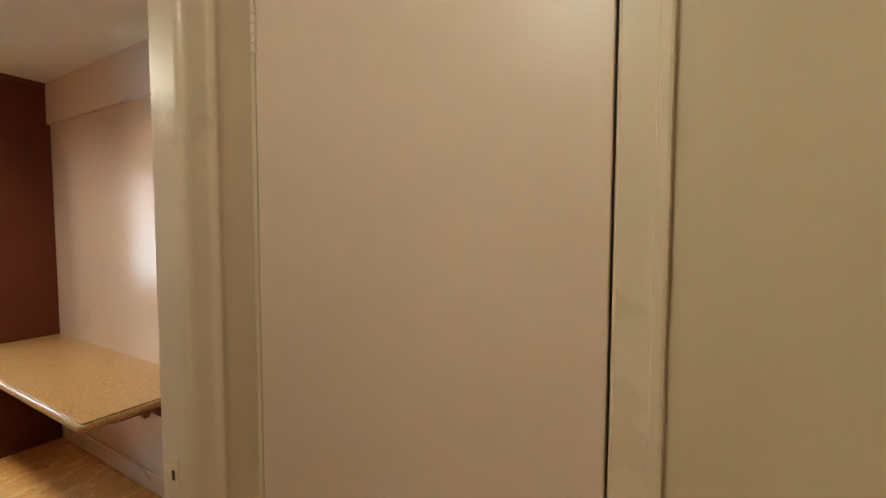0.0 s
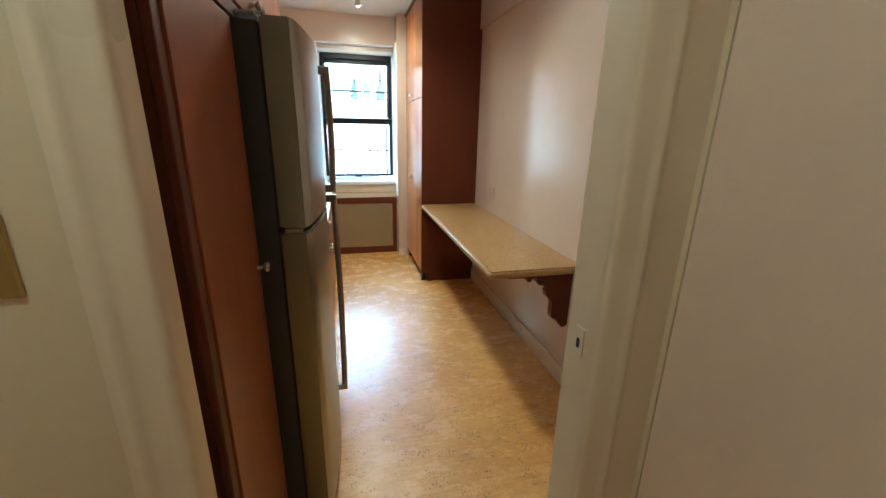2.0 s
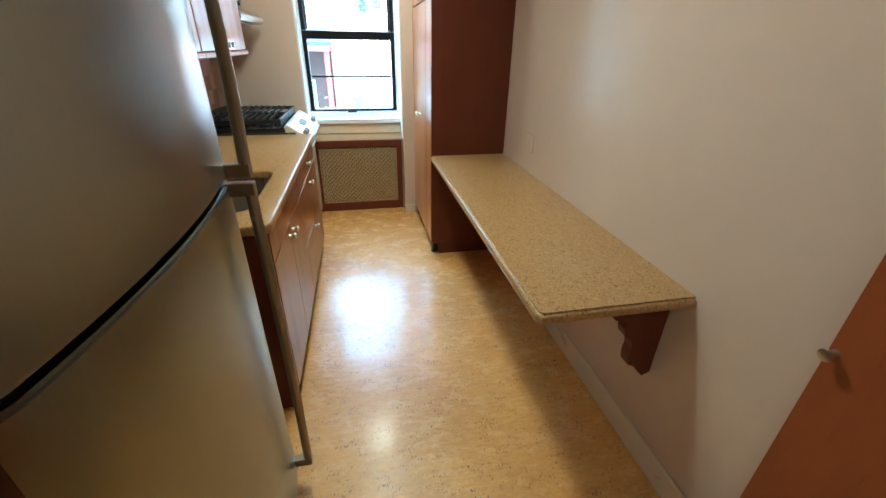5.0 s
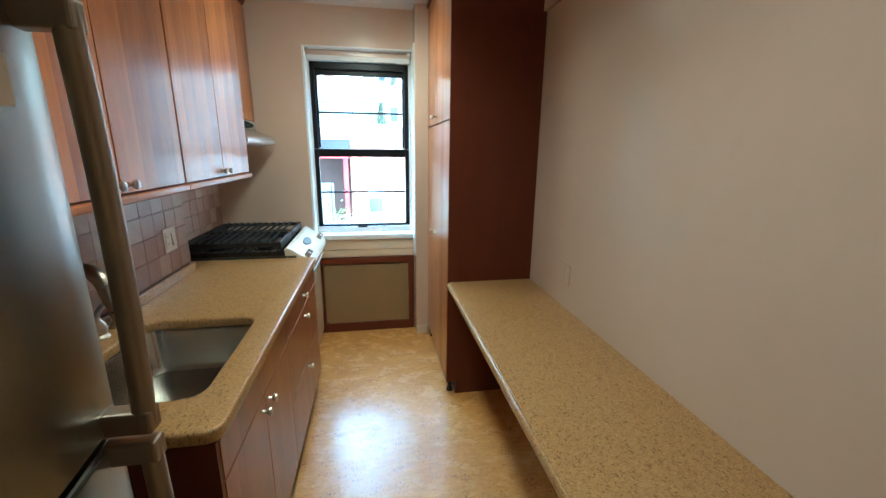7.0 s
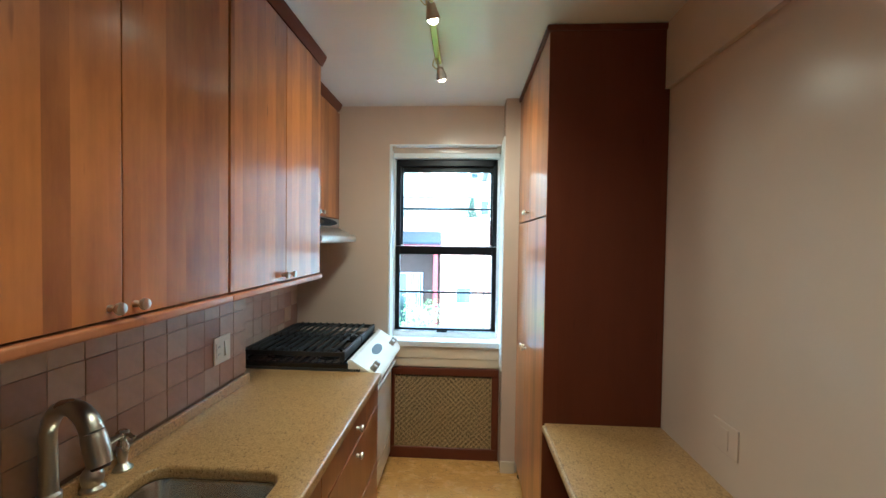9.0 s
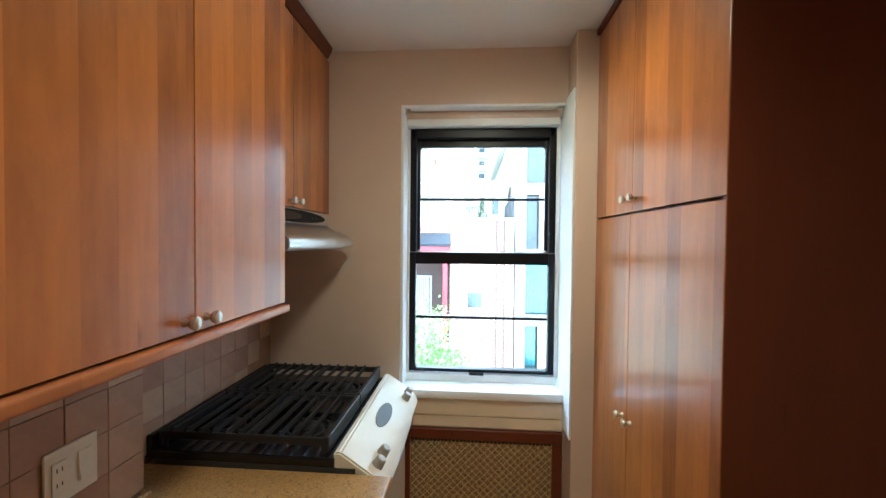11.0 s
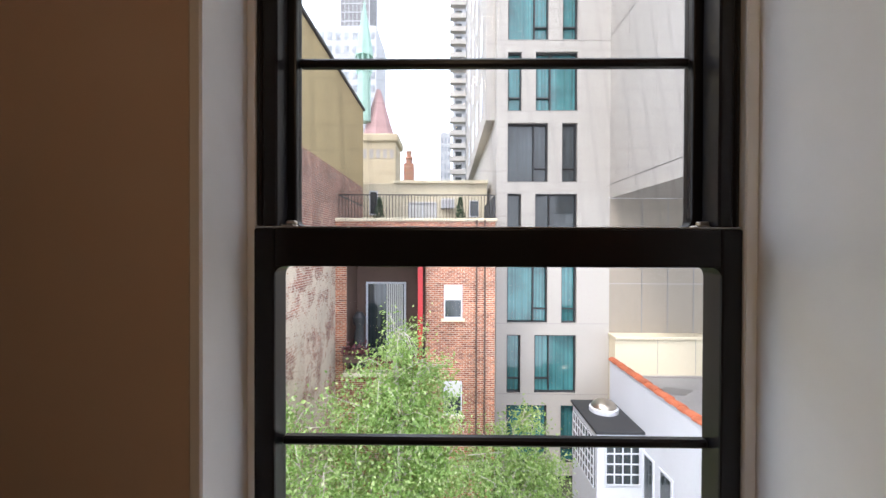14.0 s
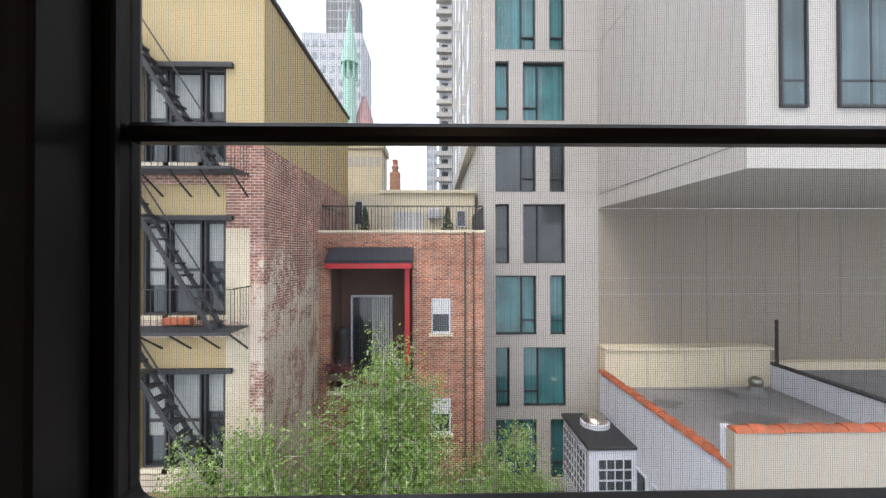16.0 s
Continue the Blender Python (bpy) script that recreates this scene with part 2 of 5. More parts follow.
DOORP = pbr("door_paint", (0.76, 0.61, 0.50), 0.36, var=0.04, scale=1.5, fine=22, bump=0.10)
CHERRY = wood("cherry_doors", (0.58, 0.212, 0.040), (0.18, 0.052, 0.013), 0.075, rough=0.36, contrast=0.95, coat=0.50, spec=0.45)
# darker copy of the cherry doors: shade below the counter put into the colour
BASEWOOD = wood("cherry_shaded_fronts", (0.37, 0.125, 0.030), (0.17, 0.048, 0.014), 0.085, rough=0.36, contrast=0.8, coat=0.24, spec=0.4)
CHERRY_RAIL = wood("cherry_rail", (0.48, 0.19, 0.065), (0.32, 0.11, 0.04), contrast=0.4)
# dark cherry parts; on the pantry side the shade is put into the veneer colour
CARCASS = wood("dark_and_shaded_cherry", (0.138, 0.033, 0.012), (0.098, 0.022, 0.008), 0.4, rough=0.42, contrast=0.5, coat=0.03, spec=0.3)
# duller, darker cherry: the dim light by the doorway put into its colour
TALLDOOR = wood("cherry_door_dimmed", (0.33, 0.095, 0.022), (0.20, 0.05, 0.013), 0.16, rough=0.42, contrast=0.5, coat=0.03, spec=0.3)
CAPGREY = pbr("grey_rail_cap", (0.40, 0.405, 0.43), 0.32, 0.2, var=0.12, fine=120, bump=0.05)
# near-black: shade of holes, gaps and toe kicks put into colour; also real rubber
GAP = pbr("dark_gap_shade_and_rubber", (0.03, 0.012, 0.008), 0.7, bump=0)
CORK = cork_floor("cork_floor", (0.58, 0.275, 0.055), (0.80, 0.46, 0.120), (0.12, 0.055, 0.025))
STONE = speckled("speckled_counter")
STEEL = pbr("brushed_steel", (0.30, 0.30, 0.265), 0.40, 1.0, var=0.06, scale=2, fine=220, bump=0.05, stretch=(1, 1, 0.05))
FRIDGE = pbr("dark_brushed_steel", (0.29, 0.285, 0.25), 0.30, 1.0, var=0.07, scale=2, fine=220, bump=0.05, stretch=(1, 1, 0.05))
HOODST = pbr("bright_brushed_steel", (0.64, 0.64, 0.63), 0.30, 1.0, var=0.06, scale=3, fine=220, bump=0.04, stretch=(1, 0.05, 1))
SINK = pbr("sink_steel", (0.55, 0.54, 0.50), 0.24, 1.0, var=0.05, scale=3, fine=240, bump=0.03)
NICKEL = pbr("satin_nickel", (0.56, 0.51, 0.43), 0.30, 1.0, var=0.04, bump=0)
BRONZE = pbr("handle_bronze", (0.30, 0.25, 0.20), 0.35, 0.7, var=0.06, bump=0.03)
FRSIDE = pbr("fridge_side", (0.055, 0.055, 0.058), 0.45, 0.1, var=0.1, fine=160, bump=0.2)
BLACK = pbr("black_window_metal", (0.009, 0.009, 0.012), 0.34, 0.0, var=0.25, scale=6, fine=90, bump=0.06)
BLACK.node_tree.nodes["Principled BSDF"].inputs["Specular IOR Level"].default_value = 0.25
IRON = pbr("cast_iron", (0.018, 0.018, 0.020), 0.45, 0.0, var=0.2, fine=200, bump=0.25)
ENAMEL = pbr("black_enamel", (0.012, 0.012, 0.014), 0.12, var=0.1, bump=0)
BISQUE = pbr("bisque_enamel", (0.74, 0.70, 0.60), 0.22, var=0.03, bump=0.02)
GREY = pbr("grey_plastic", (0.35, 0.33, 0.31), 0.4, var=0.05, bump=0.05)
PLATE = pbr("ivory_plastic", (0.74, 0.68, 0.56), 0.35, var=0.03, bump=0)
BRASS = pbr("brass_plate", (0.50, 0.38, 0.14), 0.32, 0.9, var=0.12, bump=0.03)
TILE = pbr("clay_tile", (0.42, 0.27, 0.19), 0.36, var=0.14, scale=9, fine=60, bump=0.22, tones=[(0.0, (0.78, 0.66, 0.62)), (0.35, (0.95, 0.86, 0.80)), (0.7, (1.0, 1.0, 0.95)), (1.0, (1.25, 1.38, 1.28))])
GROUT = pbr("grout", (0.24, 0.14, 0.09), 0.9, var=0.12, fine=160, bump=0.3)
GRILLE = pbr("grille_gold", (0.62, 0.50, 0.28), 0.42, 0.5, var=0.12, bump=0.05)
INSIDE = pbr("radiator_inside_shade", (0.022, 0.018, 0.014), 0.8, bump=0)
SCREEN = pbr("screen_wire", (0.10, 0.10, 0.105), 0.6, var=0.1, bump=0)
MATT = pbr("matt_black_plastic", (0.010, 0.010, 0.012), 0.6, var=0.1, bump=0)
MATT.node_tree.nodes["Principled BSDF"].inputs["Specular IOR Level"].default_value = 0.15
PANE = glass("window_glass")
BULB = glow("bulb_warm", (1.0, 0.70, 0.38), 9.0)
HALLBULB = glow("added_hall_globe", (1.0, 0.79, 0.51), 3.1)

# ---- builders ----


def box(bm, x0, x1, y0, y1, z0, z1, bevel=0.0, seg=1):
    x0, x1, y0, y1, z0, z1 = min(x0, x1), max(x0, x1), min(y0, y1), max(y0, y1), min(z0, z1), max(z0, z1)
    r = bmesh.ops.create_cube(bm, size=1.0, matrix=Matrix.Translation(((x0 + x1) / 2, (y0 + y1) / 2, (z0 + z1) / 2)) @ Matrix.Diagonal((x1 - x0, y1 - y0, z1 - z0, 1)))
    if bevel:
        es = {e for v in r["verts"] for e in v.link_edges}
        bmesh.ops.bevel(bm, geom=list(es), offset=bevel, segments=seg, affect="EDGES", profile=0.6)
    return bm


def cyl(bm, a, b, r0, r1=None, n=12, caps=True):
    a, b = Vector(a), Vector(b)
    d = b - a
    m = Matrix.Translation((a + b) / 2) @ d.to_track_quat("Z", "Y").to_matrix().to_4x4()
    bmesh.ops.create_cone(bm, cap_ends=caps, segments=n, radius1=r0, radius2=r0 if r1 is None else r1, depth=d.length, matrix=m)
    return bm


def ball(bm, c, r, squash=(1, 1, 1), n=12):
    bmesh.ops.create_uvsphere(bm, u_segments=n, v_segments=n // 2 + 2, radius=r, matrix=Matrix.Translation(c) @ Matrix.Diagonal((*squash, 1)))
    return bm


def lathe(bm, profile, centre, axis="Z", n=18):
    """Turn (radius, height) pairs about an axis through centre."""
    rot = {"Z": Matrix.Identity(4), "X": Matrix.Rotation(radians(90), 4, "Y"), "-X": Matrix.Rotation(radians(-90), 4, "Y"), "Y": Matrix.Rotation(radians(-90), 4, "X")}[axis]
    m = Matrix.Translation(centre) @ rot
    rings = []
    for r, h in profile:
        rings.append([bm.verts.new(m @ Vector((r * math.cos(2 * math.pi * k / n), r * math.sin(2 * math.pi * k / n), h))) for k in range(n)])
    for p, q in zip(rings, rings[1:]):
        for k in range(n):
            bm.faces.new((p[k], p[(k + 1) % n], q[(k + 1) % n], q[k]))
    bm.faces.new(rings[-1])
    bm.faces.new(list(reversed(rings[0])))
    return bm


def tube(bm, pts, r, n=10):
    """A round bar bent through points."""
    pts = [Vector(p) for p in pts]
    rings, up = [], Vector((0.13, 0.97, 0.2))
    for k, p in enumerate(pts):
        d = (pts[min(k + 1, len(pts) - 1)] - pts[max(k - 1, 0)]).normalized()
        u = d.cross(up).normalized()
        v = d.cross(u)
        rr = r[k] if isinstance(r, (list, tuple)) else r
        rings.append([bm.verts.new(p + rr * (u * math.cos(2 * math.pi * j / n) + v * math.sin(2 * math.pi * j / n))) for j in range(n)])
    for p, q in zip(rings, rings[1:]):
        for j in range(n):
            bm.faces.new((p[j], p[(j + 1) % n], q[(j + 1) % n], q[j]))
    bm.faces.new(rings[0]), bm.faces.new(rings[-1])
    return bm


def prism(bm, outline, axis, a, b):
    """Push a flat outline along an axis from a to b."""
    def at(u, v, w):
        return {"x": (w, u, v), "y": (u, w, v), "z": (u, v, w)}[axis]
    lo = [bm.verts.new(at(u, v, a)) for u, v in outline]
    hi = [bm.verts.new(at(u, v, b)) for u, v in outline]
    n = len(outline)
    bm.faces.new(lo), bm.faces.new(list(reversed(hi)))
    for k in range(n):
        bm.faces.new((lo[k], hi[k], hi[(k + 1) % n], lo[(k + 1) % n]))
    return bm


def finish(name, bm, material, smooth=False):
    bmesh.ops.recalc_face_normals(bm, faces=bm.faces)
    me = bpy.data.meshes.new(name)
    bm.to_mesh(me)
    bm.free()
    me.materials.append(material)
    if smooth:
        me.polygons.foreach_set("use_smooth", [True] * len(me.polygons))
        me.set_sharp_from_angle(angle=radians(38))
    return new(name, me)


def part(name, bm, material, parent, label="", smooth=False):
    ob = finish(name, bm, material, smooth)
    ob.parent = parent
    ob.matrix_parent_inverse = Matrix.Translation(-parent.location)
    if label:
        ob["label"] = label
    return ob


def thing(name, label, category, at, group=""):
    e = new(name)
    e.empty_display_size = 0.1
    e.location = at
    tagged(e, label, category, group)
    return e


def B(*a, **k):
    return box(bmesh.new(), *a, **k)


def C(*a, **k):
    return cyl(bmesh.new(), *a, **k)


def setting(name, bm, material, label="", smooth=False):
    return tagged(finish(name, bm, material, smooth), label, name.split("_")[0], kind="structure")


# ---- plan of the kitchen ----
XL, XS, XB, XR = -1.12, -1.12, -0.934, 1.072     # stove wall, left wall, splash wall, right wall
YW, YD, YH = -0.115, -4.19, -4.27                 # window wall, doorway wall inside, hall side
ZC, ZH = 2.63, 2.63                              # ceilings
WX0, WX1, WZ0, WZ1 = -0.412, 0.432, 0.885, 2.35    # window opening
DX0, DX1, DZ = -0.447, 0.332, 2.25               # doorway

floor = setting("floor", B(-1.4, 1.3, -7.4, 0.0, -0.12, 0.0), CORK, "golden brown glossy cork floor with dark flecks")
ceiling = setting("ceiling", B(-1.4, 1.3, -4.25, 0.0, ZC, ZC + 0.15), CEIL, "glossy off-white painted kitchen ceiling")
setting("ceiling_hall", B(-1.6, 1.4, -7.4, -4.25, ZH, ZH + 0.15), CEIL, "off-white painted hall ceiling")

bm = bmesh.new()
box(bm, -1.4, WX0, YW, 0.085, -0.1, ZC)
box(bm, WX1, 1.3, YW, 0.085, -0.1, ZC)
box(bm, WX0, WX1, YW, 0.085, WZ1, ZC)
box(bm, WX0, WX1, YW, 0.085, -0.1, WZ0 - 0.055)
setting("wall_window", bm, WALL, "pinkish beige painted wall round the window")
setting("wall_pilaster", B(WX1, 0.548, -0.27, YW, 0, ZC, bevel=0.004), WALL, "beige painted wall pier beside the window")
setting("wall_right", B(XR, 1.3, YD, YW, -0.1, ZC), WALL, "pinkish beige glossy painted plaster wall")
setting("wall_beam", B(XR - 0.022, XR, YD, -1.205, 2.335, ZC), WALL, "shallow painted beam along the top of the wall")
setting("wall_left", B(-1.4, XS, YD, YW, -0.1, ZC), WALL, "beige painted wall behind the cabinets")
splash = setting("wall_splash", B(XS, XB - 0.008, -2.75, -1.135, -0.05, ZC), GROUT, "tiled splash wall over the counter")
bm = bmesh.new()
box(bm, -1.4, DX0, YH, YD, -0.1, ZC)
box(bm, DX1, 1.3, YH, YD, -0.1, ZC)
box(bm, DX0, DX1, YH, YD, DZ, ZC)
setting("wall_doorway", bm, HALL, "cream painted wall with the kitchen doorway")
# hall
HX = 0.475
bm = bmesh.new()
box(bm, HX, 1.3, -7.4, -5.072, -0.1, ZH)
box(bm, HX, 1.3, -4.302, YH, -0.1, ZH)
box(bm, HX, 1.3, -5.072, -4.302, 2.25, ZH)
box(bm, HX + 0.09, 1.3, -5.072, -4.302, -0.1, 2.25)
setting("wall_hall_right", bm, HALL, "cream painted hall wall with a closet door")
setting("wall_hall_left", B(-1.6, -1.4, -7.4, YH, -0.1, ZH), HALL, "cream painted hall wall")
setting("wall_hall_back", B(-1.6, 1.4, -7.6, -7.4, -0.1, ZH), HALL, "cream painted wall closing the hall")

# ---- doorway trim ----
bm = bmesh.new()
# casing section in plan: eased corner, flat, soft ridge, wide flat
CAS = [(-0.015, 0.004), (-0.015, -0.012), (-0.012, -0.018), (-0.006, -0.021), (0.004, -0.021), (0.034, -0.019), (0.042, -0.021), (0.049, -0.026), (0.056, -0.026), (0.063, -0.021), (0.072, -0.018), (0.143, -0.018), (0.143, 0.0)]
prism(bm, [(DX1 + u, YH + v) for u, v in CAS], "z", 0, DZ + 0.07)
CAL = [(u, v) for u, v in CAS if u < 0.08] + [(0.080, -0.016), (0.080, 0.0)]
prism(bm, [(DX0 - u, YH + v) for u, v in CAL], "z", 0, DZ + 0.07)
box(bm, DX0, DX1, YH - 0.018, YH, DZ, DZ + 0.07, bevel=0.004)
box(bm, DX1 - 0.015, DX1, YH + 0.004, YD + 0.01, 0, DZ)
box(bm, DX0, DX0 + 0.015, YH + 0.004, YD - 0.035, 0, DZ)
trim = setting("trim_doorway", bm, TRIM, "cream gloss painted door casing and jambs", True)
bm = bmesh.new()
box(bm, DX1 - 0.019, DX1 - 0.0152, -4.245, -4.215, 1.03, 1.10, bevel=0.001)
part("strike_plate", bm, TRIM, trim)
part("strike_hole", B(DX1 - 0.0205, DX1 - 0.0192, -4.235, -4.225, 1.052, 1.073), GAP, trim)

closet = tagged(thing("closet_door", "closed flush closet door painted cream with painted hinges", "door", (HX, -4.73, 0)), kind="structure")
part("leaf", B(HX + 0.001, HX + 0.045, -5.067, -4.3035, 0.01, 2.24, bevel=0.002), DOORP, closet)
for hz in (0.25, 1.992):
    bm = bmesh.new()
    for k in range(5):
        cyl(bm, (HX - 0.001, -4.303, hz + 0.022 * k), (HX - 0.001, -4.303, hz + 0.022 * k + 0.019), 0.0065, n=10)
    part("hinge", bm, DOORP, closet, "painted butt hinge knuckles")
bm = bmesh.new()
box(bm, HX - 0.014, HX, -5.142, -5.074, 0, 2.31, bevel=0.004)
box(bm, HX - 0.024, HX - 0.010, -5.140, -5.122, 0, 2.31, bevel=0.005, seg=2)
box(bm, HX - 0.014, HX, -5.074, -4.302, 2.25, 2.31, bevel=0.004)
part("casing", bm, TRIM, closet)

sw = thing("light_switch", "brass toggle switch plate on the hall wall", "switch", (-0.62, YH, 1.27))
part("plate", B(-0.655, -0.600, YH - 0.006, YH, 1.265, 1.385, bevel=0.003), BRASS, sw)
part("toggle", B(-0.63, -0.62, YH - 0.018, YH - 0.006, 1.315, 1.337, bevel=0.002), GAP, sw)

# unseen globe added for the warm hall light; form and spot made up
lamp = thing("added_hall_lamp", "unseen round globe lamp added to light the hall", "lamp", (-0.66, -4.80, ZH))
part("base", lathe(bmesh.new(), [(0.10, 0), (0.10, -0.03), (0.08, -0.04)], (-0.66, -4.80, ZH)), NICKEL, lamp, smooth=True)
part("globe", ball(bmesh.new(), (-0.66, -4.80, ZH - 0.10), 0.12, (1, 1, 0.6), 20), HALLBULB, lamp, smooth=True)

# ---- window ----
bm = bmesh.new()
box(bm, WX0 - 0.03, WX1, -0.150, 0.0, 0.845, 0.890, bevel=0.012, seg=2)
setting("window_sill", bm, WHITE, "white painted window sill with a rounded nose", True)
bm = bmesh.new()
box(bm, WX0 - 0.01, WX1 - 0.005, -0.130, YW, 0.755, 0.845, bevel=0.004)
box(bm, WX0 - 0.01, WX1 - 0.005, -0.124, YW, 0.69, 0.753, bevel=0.004)
setting("trim_apron", bm, TRIM, "cracked painted apron boards under the sill")
bm = bmesh.new()
box(bm, WX0, WX0 + 0.018, YW - 0.004, 0.055, 0.89, WZ1, bevel=0.003)
box(bm, WX0 + 0.018, WX0 + 0.032, 0.0, 0.055, 0.93, WZ1, bevel=0.002)
box(bm, WX1 - 0.010, WX1, -0.268, 0.055, 0.72, WZ1 + 0.02, bevel=0.003)
box(bm, WX1 - 0.030, WX1 - 0.010, -0.012, 0.055, 0.93, WZ1, bevel=0.002)
box(bm, WX0 + 0.02, WX1 - 0.022, -0.052, 0.055, 2.262, 2.298, bevel=0.004)
box(bm, WX0 + 0.018, WX1 - 0.010, YW - 0.005, 0.055, 2.338, WZ1, bevel=0.003)
box(bm, WX0 + 0.02, WX1 - 0.022, -0.010, 0.055, 0.89, 0.93, bevel=0.003)
setting("trim_window", bm, WHITE, "white painted stops and head of the window recess")
setting("trim_head", B(WX0 + 0.018, WX1 - 0.010, -0.044, 0.055, 2.298, 2.338), WALL, "pinkish painted strip in the window head")
for x in (WX0 + 0.03, WX1 - 0.034):
    b = thing("roller_bracket", "small metal blind bracket screwed in the window head", "bracket", (x, -0.09, 2.325))
    bm = bmesh.new()
    box(bm, x - 0.012, x + 0.012, -0.092, -0.089, 2.305, 2.345)
    cyl(bm, (x, -0.105, 2.32), (x, -0.092, 2.32), 0.005, n=8)
    part("plate", bm, NICKEL, b)

win = tagged(thing("window_1", "black metal double-hung window with a bar across each sash", "window", (0.01, 0.03, 0.93)), kind="structure")
FX0, FX1, FZ0, FZ1 = -0.379, 0.402, 0.931, 2.26
bm = bmesh.new()
for a, b in ((FX0, FX0 + 0.010), (FX1 - 0.010, FX1)):
    box(bm, a, b, 0.0, 0.078, 1.592, FZ1, bevel=0.003)
    box(bm, a, b, 0.046, 0.078, FZ0, 1.590, bevel=0.003)
box(bm, FX0 + 0.010, FX0 + 0.034, 0.0, 0.046, 1.592, FZ1, bevel=0.003)
box(bm, FX1 - 0.034, FX1 - 0.010, 0.0, 0.046, 1.592, FZ1, bevel=0.003)
box(bm, FX0 + 0.010, FX1 - 0.010, 0.0, 0.078, FZ1 - 0.05, FZ1, bevel=0.003)
box(bm, FX0 + 0.010, FX1 - 0.010, 0.046, 0.10, FZ0 - 0.01, FZ0 + 0.006, bevel=0.002)
part("window_frame", bm, BLACK, win)


def sash(name, y, x0, x1, z0, z1, side, top, bottom, bar, deep=0.028):
    s = part(name, B(x0, x0 + side, y, y + deep, z0, z1, bevel=0.004, seg=2), BLACK, win)
    part("stile", B(x1 - side, x1, y, y + deep, z0, z1, bevel=0.004, seg=2), BLACK, s)
    part("rail", B(x0 + side, x1 - side, y, y + deep, z1 - top, z1, bevel=0.003, seg=2), BLACK, s)
    part("rail", B(x0 + side, x1 - side, y, y + deep, z0, z0 + bottom, bevel=0.003, seg=2), BLACK, s)
    part("glazing_bar", B(x0 + side, x1 - side, y + deep - 0.022, y + deep - 0.004, bar - 0.0075, bar + 0.0075, bevel=0.004), BLACK, s)
    for a, b in ((z0 + bottom, bar - 0.0075), (bar + 0.0075, z1 - top)):
        g = part("pane", B(x0 + side, x1 - side, y + deep - 0.015, y + deep - 0.012, a, b), PANE, s)
        g.visible_shadow = False
    r = 0.014
    for cx, sx in ((x0 + side, 1), (x1 - side, -1)):
        for cz, sz in ((z0 + bottom, 1), (z1 - top, -1)):
            arc = [(cx + sx * r * (1 - math.sin(math.pi * k / 10)), cz + sz * r * (1 - math.cos(math.pi * k / 10))) for k in range(6)]
            part("corner", prism(bmesh.new(), [(cx - sx * 0.002, cz - sz * 0.002)] + arc, "y", y + 0.0015, y + deep - 0.002), BLACK, s)
    return s


sash("upper_sash", 0.048, FX0 + 0.012, FX1 - 0.012, 1.558, FZ1 - 0.05, 0.036, 0.04, 0.036, 1.884)
sash("lower_sash", -0.006, FX0 - 0.001, FX1 + 0.001, FZ0 + 0.008, 1.590, 0.034, 0.062, 0.018, 1.232, 0.048)
# thin strip, lighter grey than the black sash
part("rail_cap", B(FX0, FX1, -0.0055, 0.0455, 1.5905, 1.5930, bevel=0.001), CAPGREY, win, "lighter grey strip on top of the meeting rail")
part("sash_lift", B(-0.05, 0.03, -0.020, -0.004, FZ0 - 0.004, FZ0 + 0.010, bevel=0.003), BLACK, win)
for x in (-0.335, 0.355):
    bm = bmesh.new()
    box(bm, x - 0.012, x + 0.012, 0.016, 0.038, 1.593, 1.597, bevel=0.002)
    box(bm, x - 0.004, x + 0.012, 0.020, 0.034, 1.597, 1.604, bevel=0.002)
    part("sash_latch", bm, NICKEL, win)
# insect screen outside the upper sash: single wires
verts, faces = [], []


def wire(x0, x1, z0, z1):
    k = len(verts)
    verts.extend([(x0, 0.081, z0), (x1, 0.081, z0), (x1, 0.081, z1), (x0, 0.081, z1)])
    faces.append((k, k + 1, k + 2, k + 3))


SX0, SX1, SZ0, SZ1, PITCH = FX0 + 0.030, FX1 - 0.030, 1.57, 2.21, 0.0019
for k in range(int((SX1 - SX0) / PITCH)):
    wire(SX0 + k * PITCH, SX0 + k * PITCH + 0.00034, SZ0, SZ1)
for k in range(int((SZ1 - SZ0) / PITCH)):
    wire(SX0, SX1, SZ0 + k * PITCH, SZ0 + k * PITCH + 0.00020)
me = bpy.data.meshes.new("insect_screen")
me.from_pydata(verts, [], faces)
me.materials.append(SCREEN)
scr = new("insect_screen", me)
tagged(scr, "fine grey insect screen outside the upper sash", "screen", kind="stuff")

# ---- radiator cover ----
rad = thing("radiator_cover", "dark red wooden radiator cover with a pierced brass-coloured grille", "radiator cover", (0.0, -0.12, 0))
RX0, RX1, RY, RZ = -0.40, 0.425, -0.135, 0.685
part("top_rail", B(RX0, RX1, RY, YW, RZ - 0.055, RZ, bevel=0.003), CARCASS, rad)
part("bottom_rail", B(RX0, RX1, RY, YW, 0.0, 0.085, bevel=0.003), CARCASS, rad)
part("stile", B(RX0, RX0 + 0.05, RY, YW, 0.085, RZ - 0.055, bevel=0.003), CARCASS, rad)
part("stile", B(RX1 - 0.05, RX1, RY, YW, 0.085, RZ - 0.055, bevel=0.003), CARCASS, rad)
# near-black sheet: the shaded inside of the cover put into a flat colour
part("back", B(RX0 + 0.05, RX1 - 0.05, YW - 0.006, YW - 0.003, 0.085, RZ - 0.055), INSIDE, rad)
verts, faces = [], []


def flat(pts, y):
    k = len(verts)
    verts.extend([(x, y, z) for x, z in pts])
    faces.append(tuple(range(k, k + len(pts))))


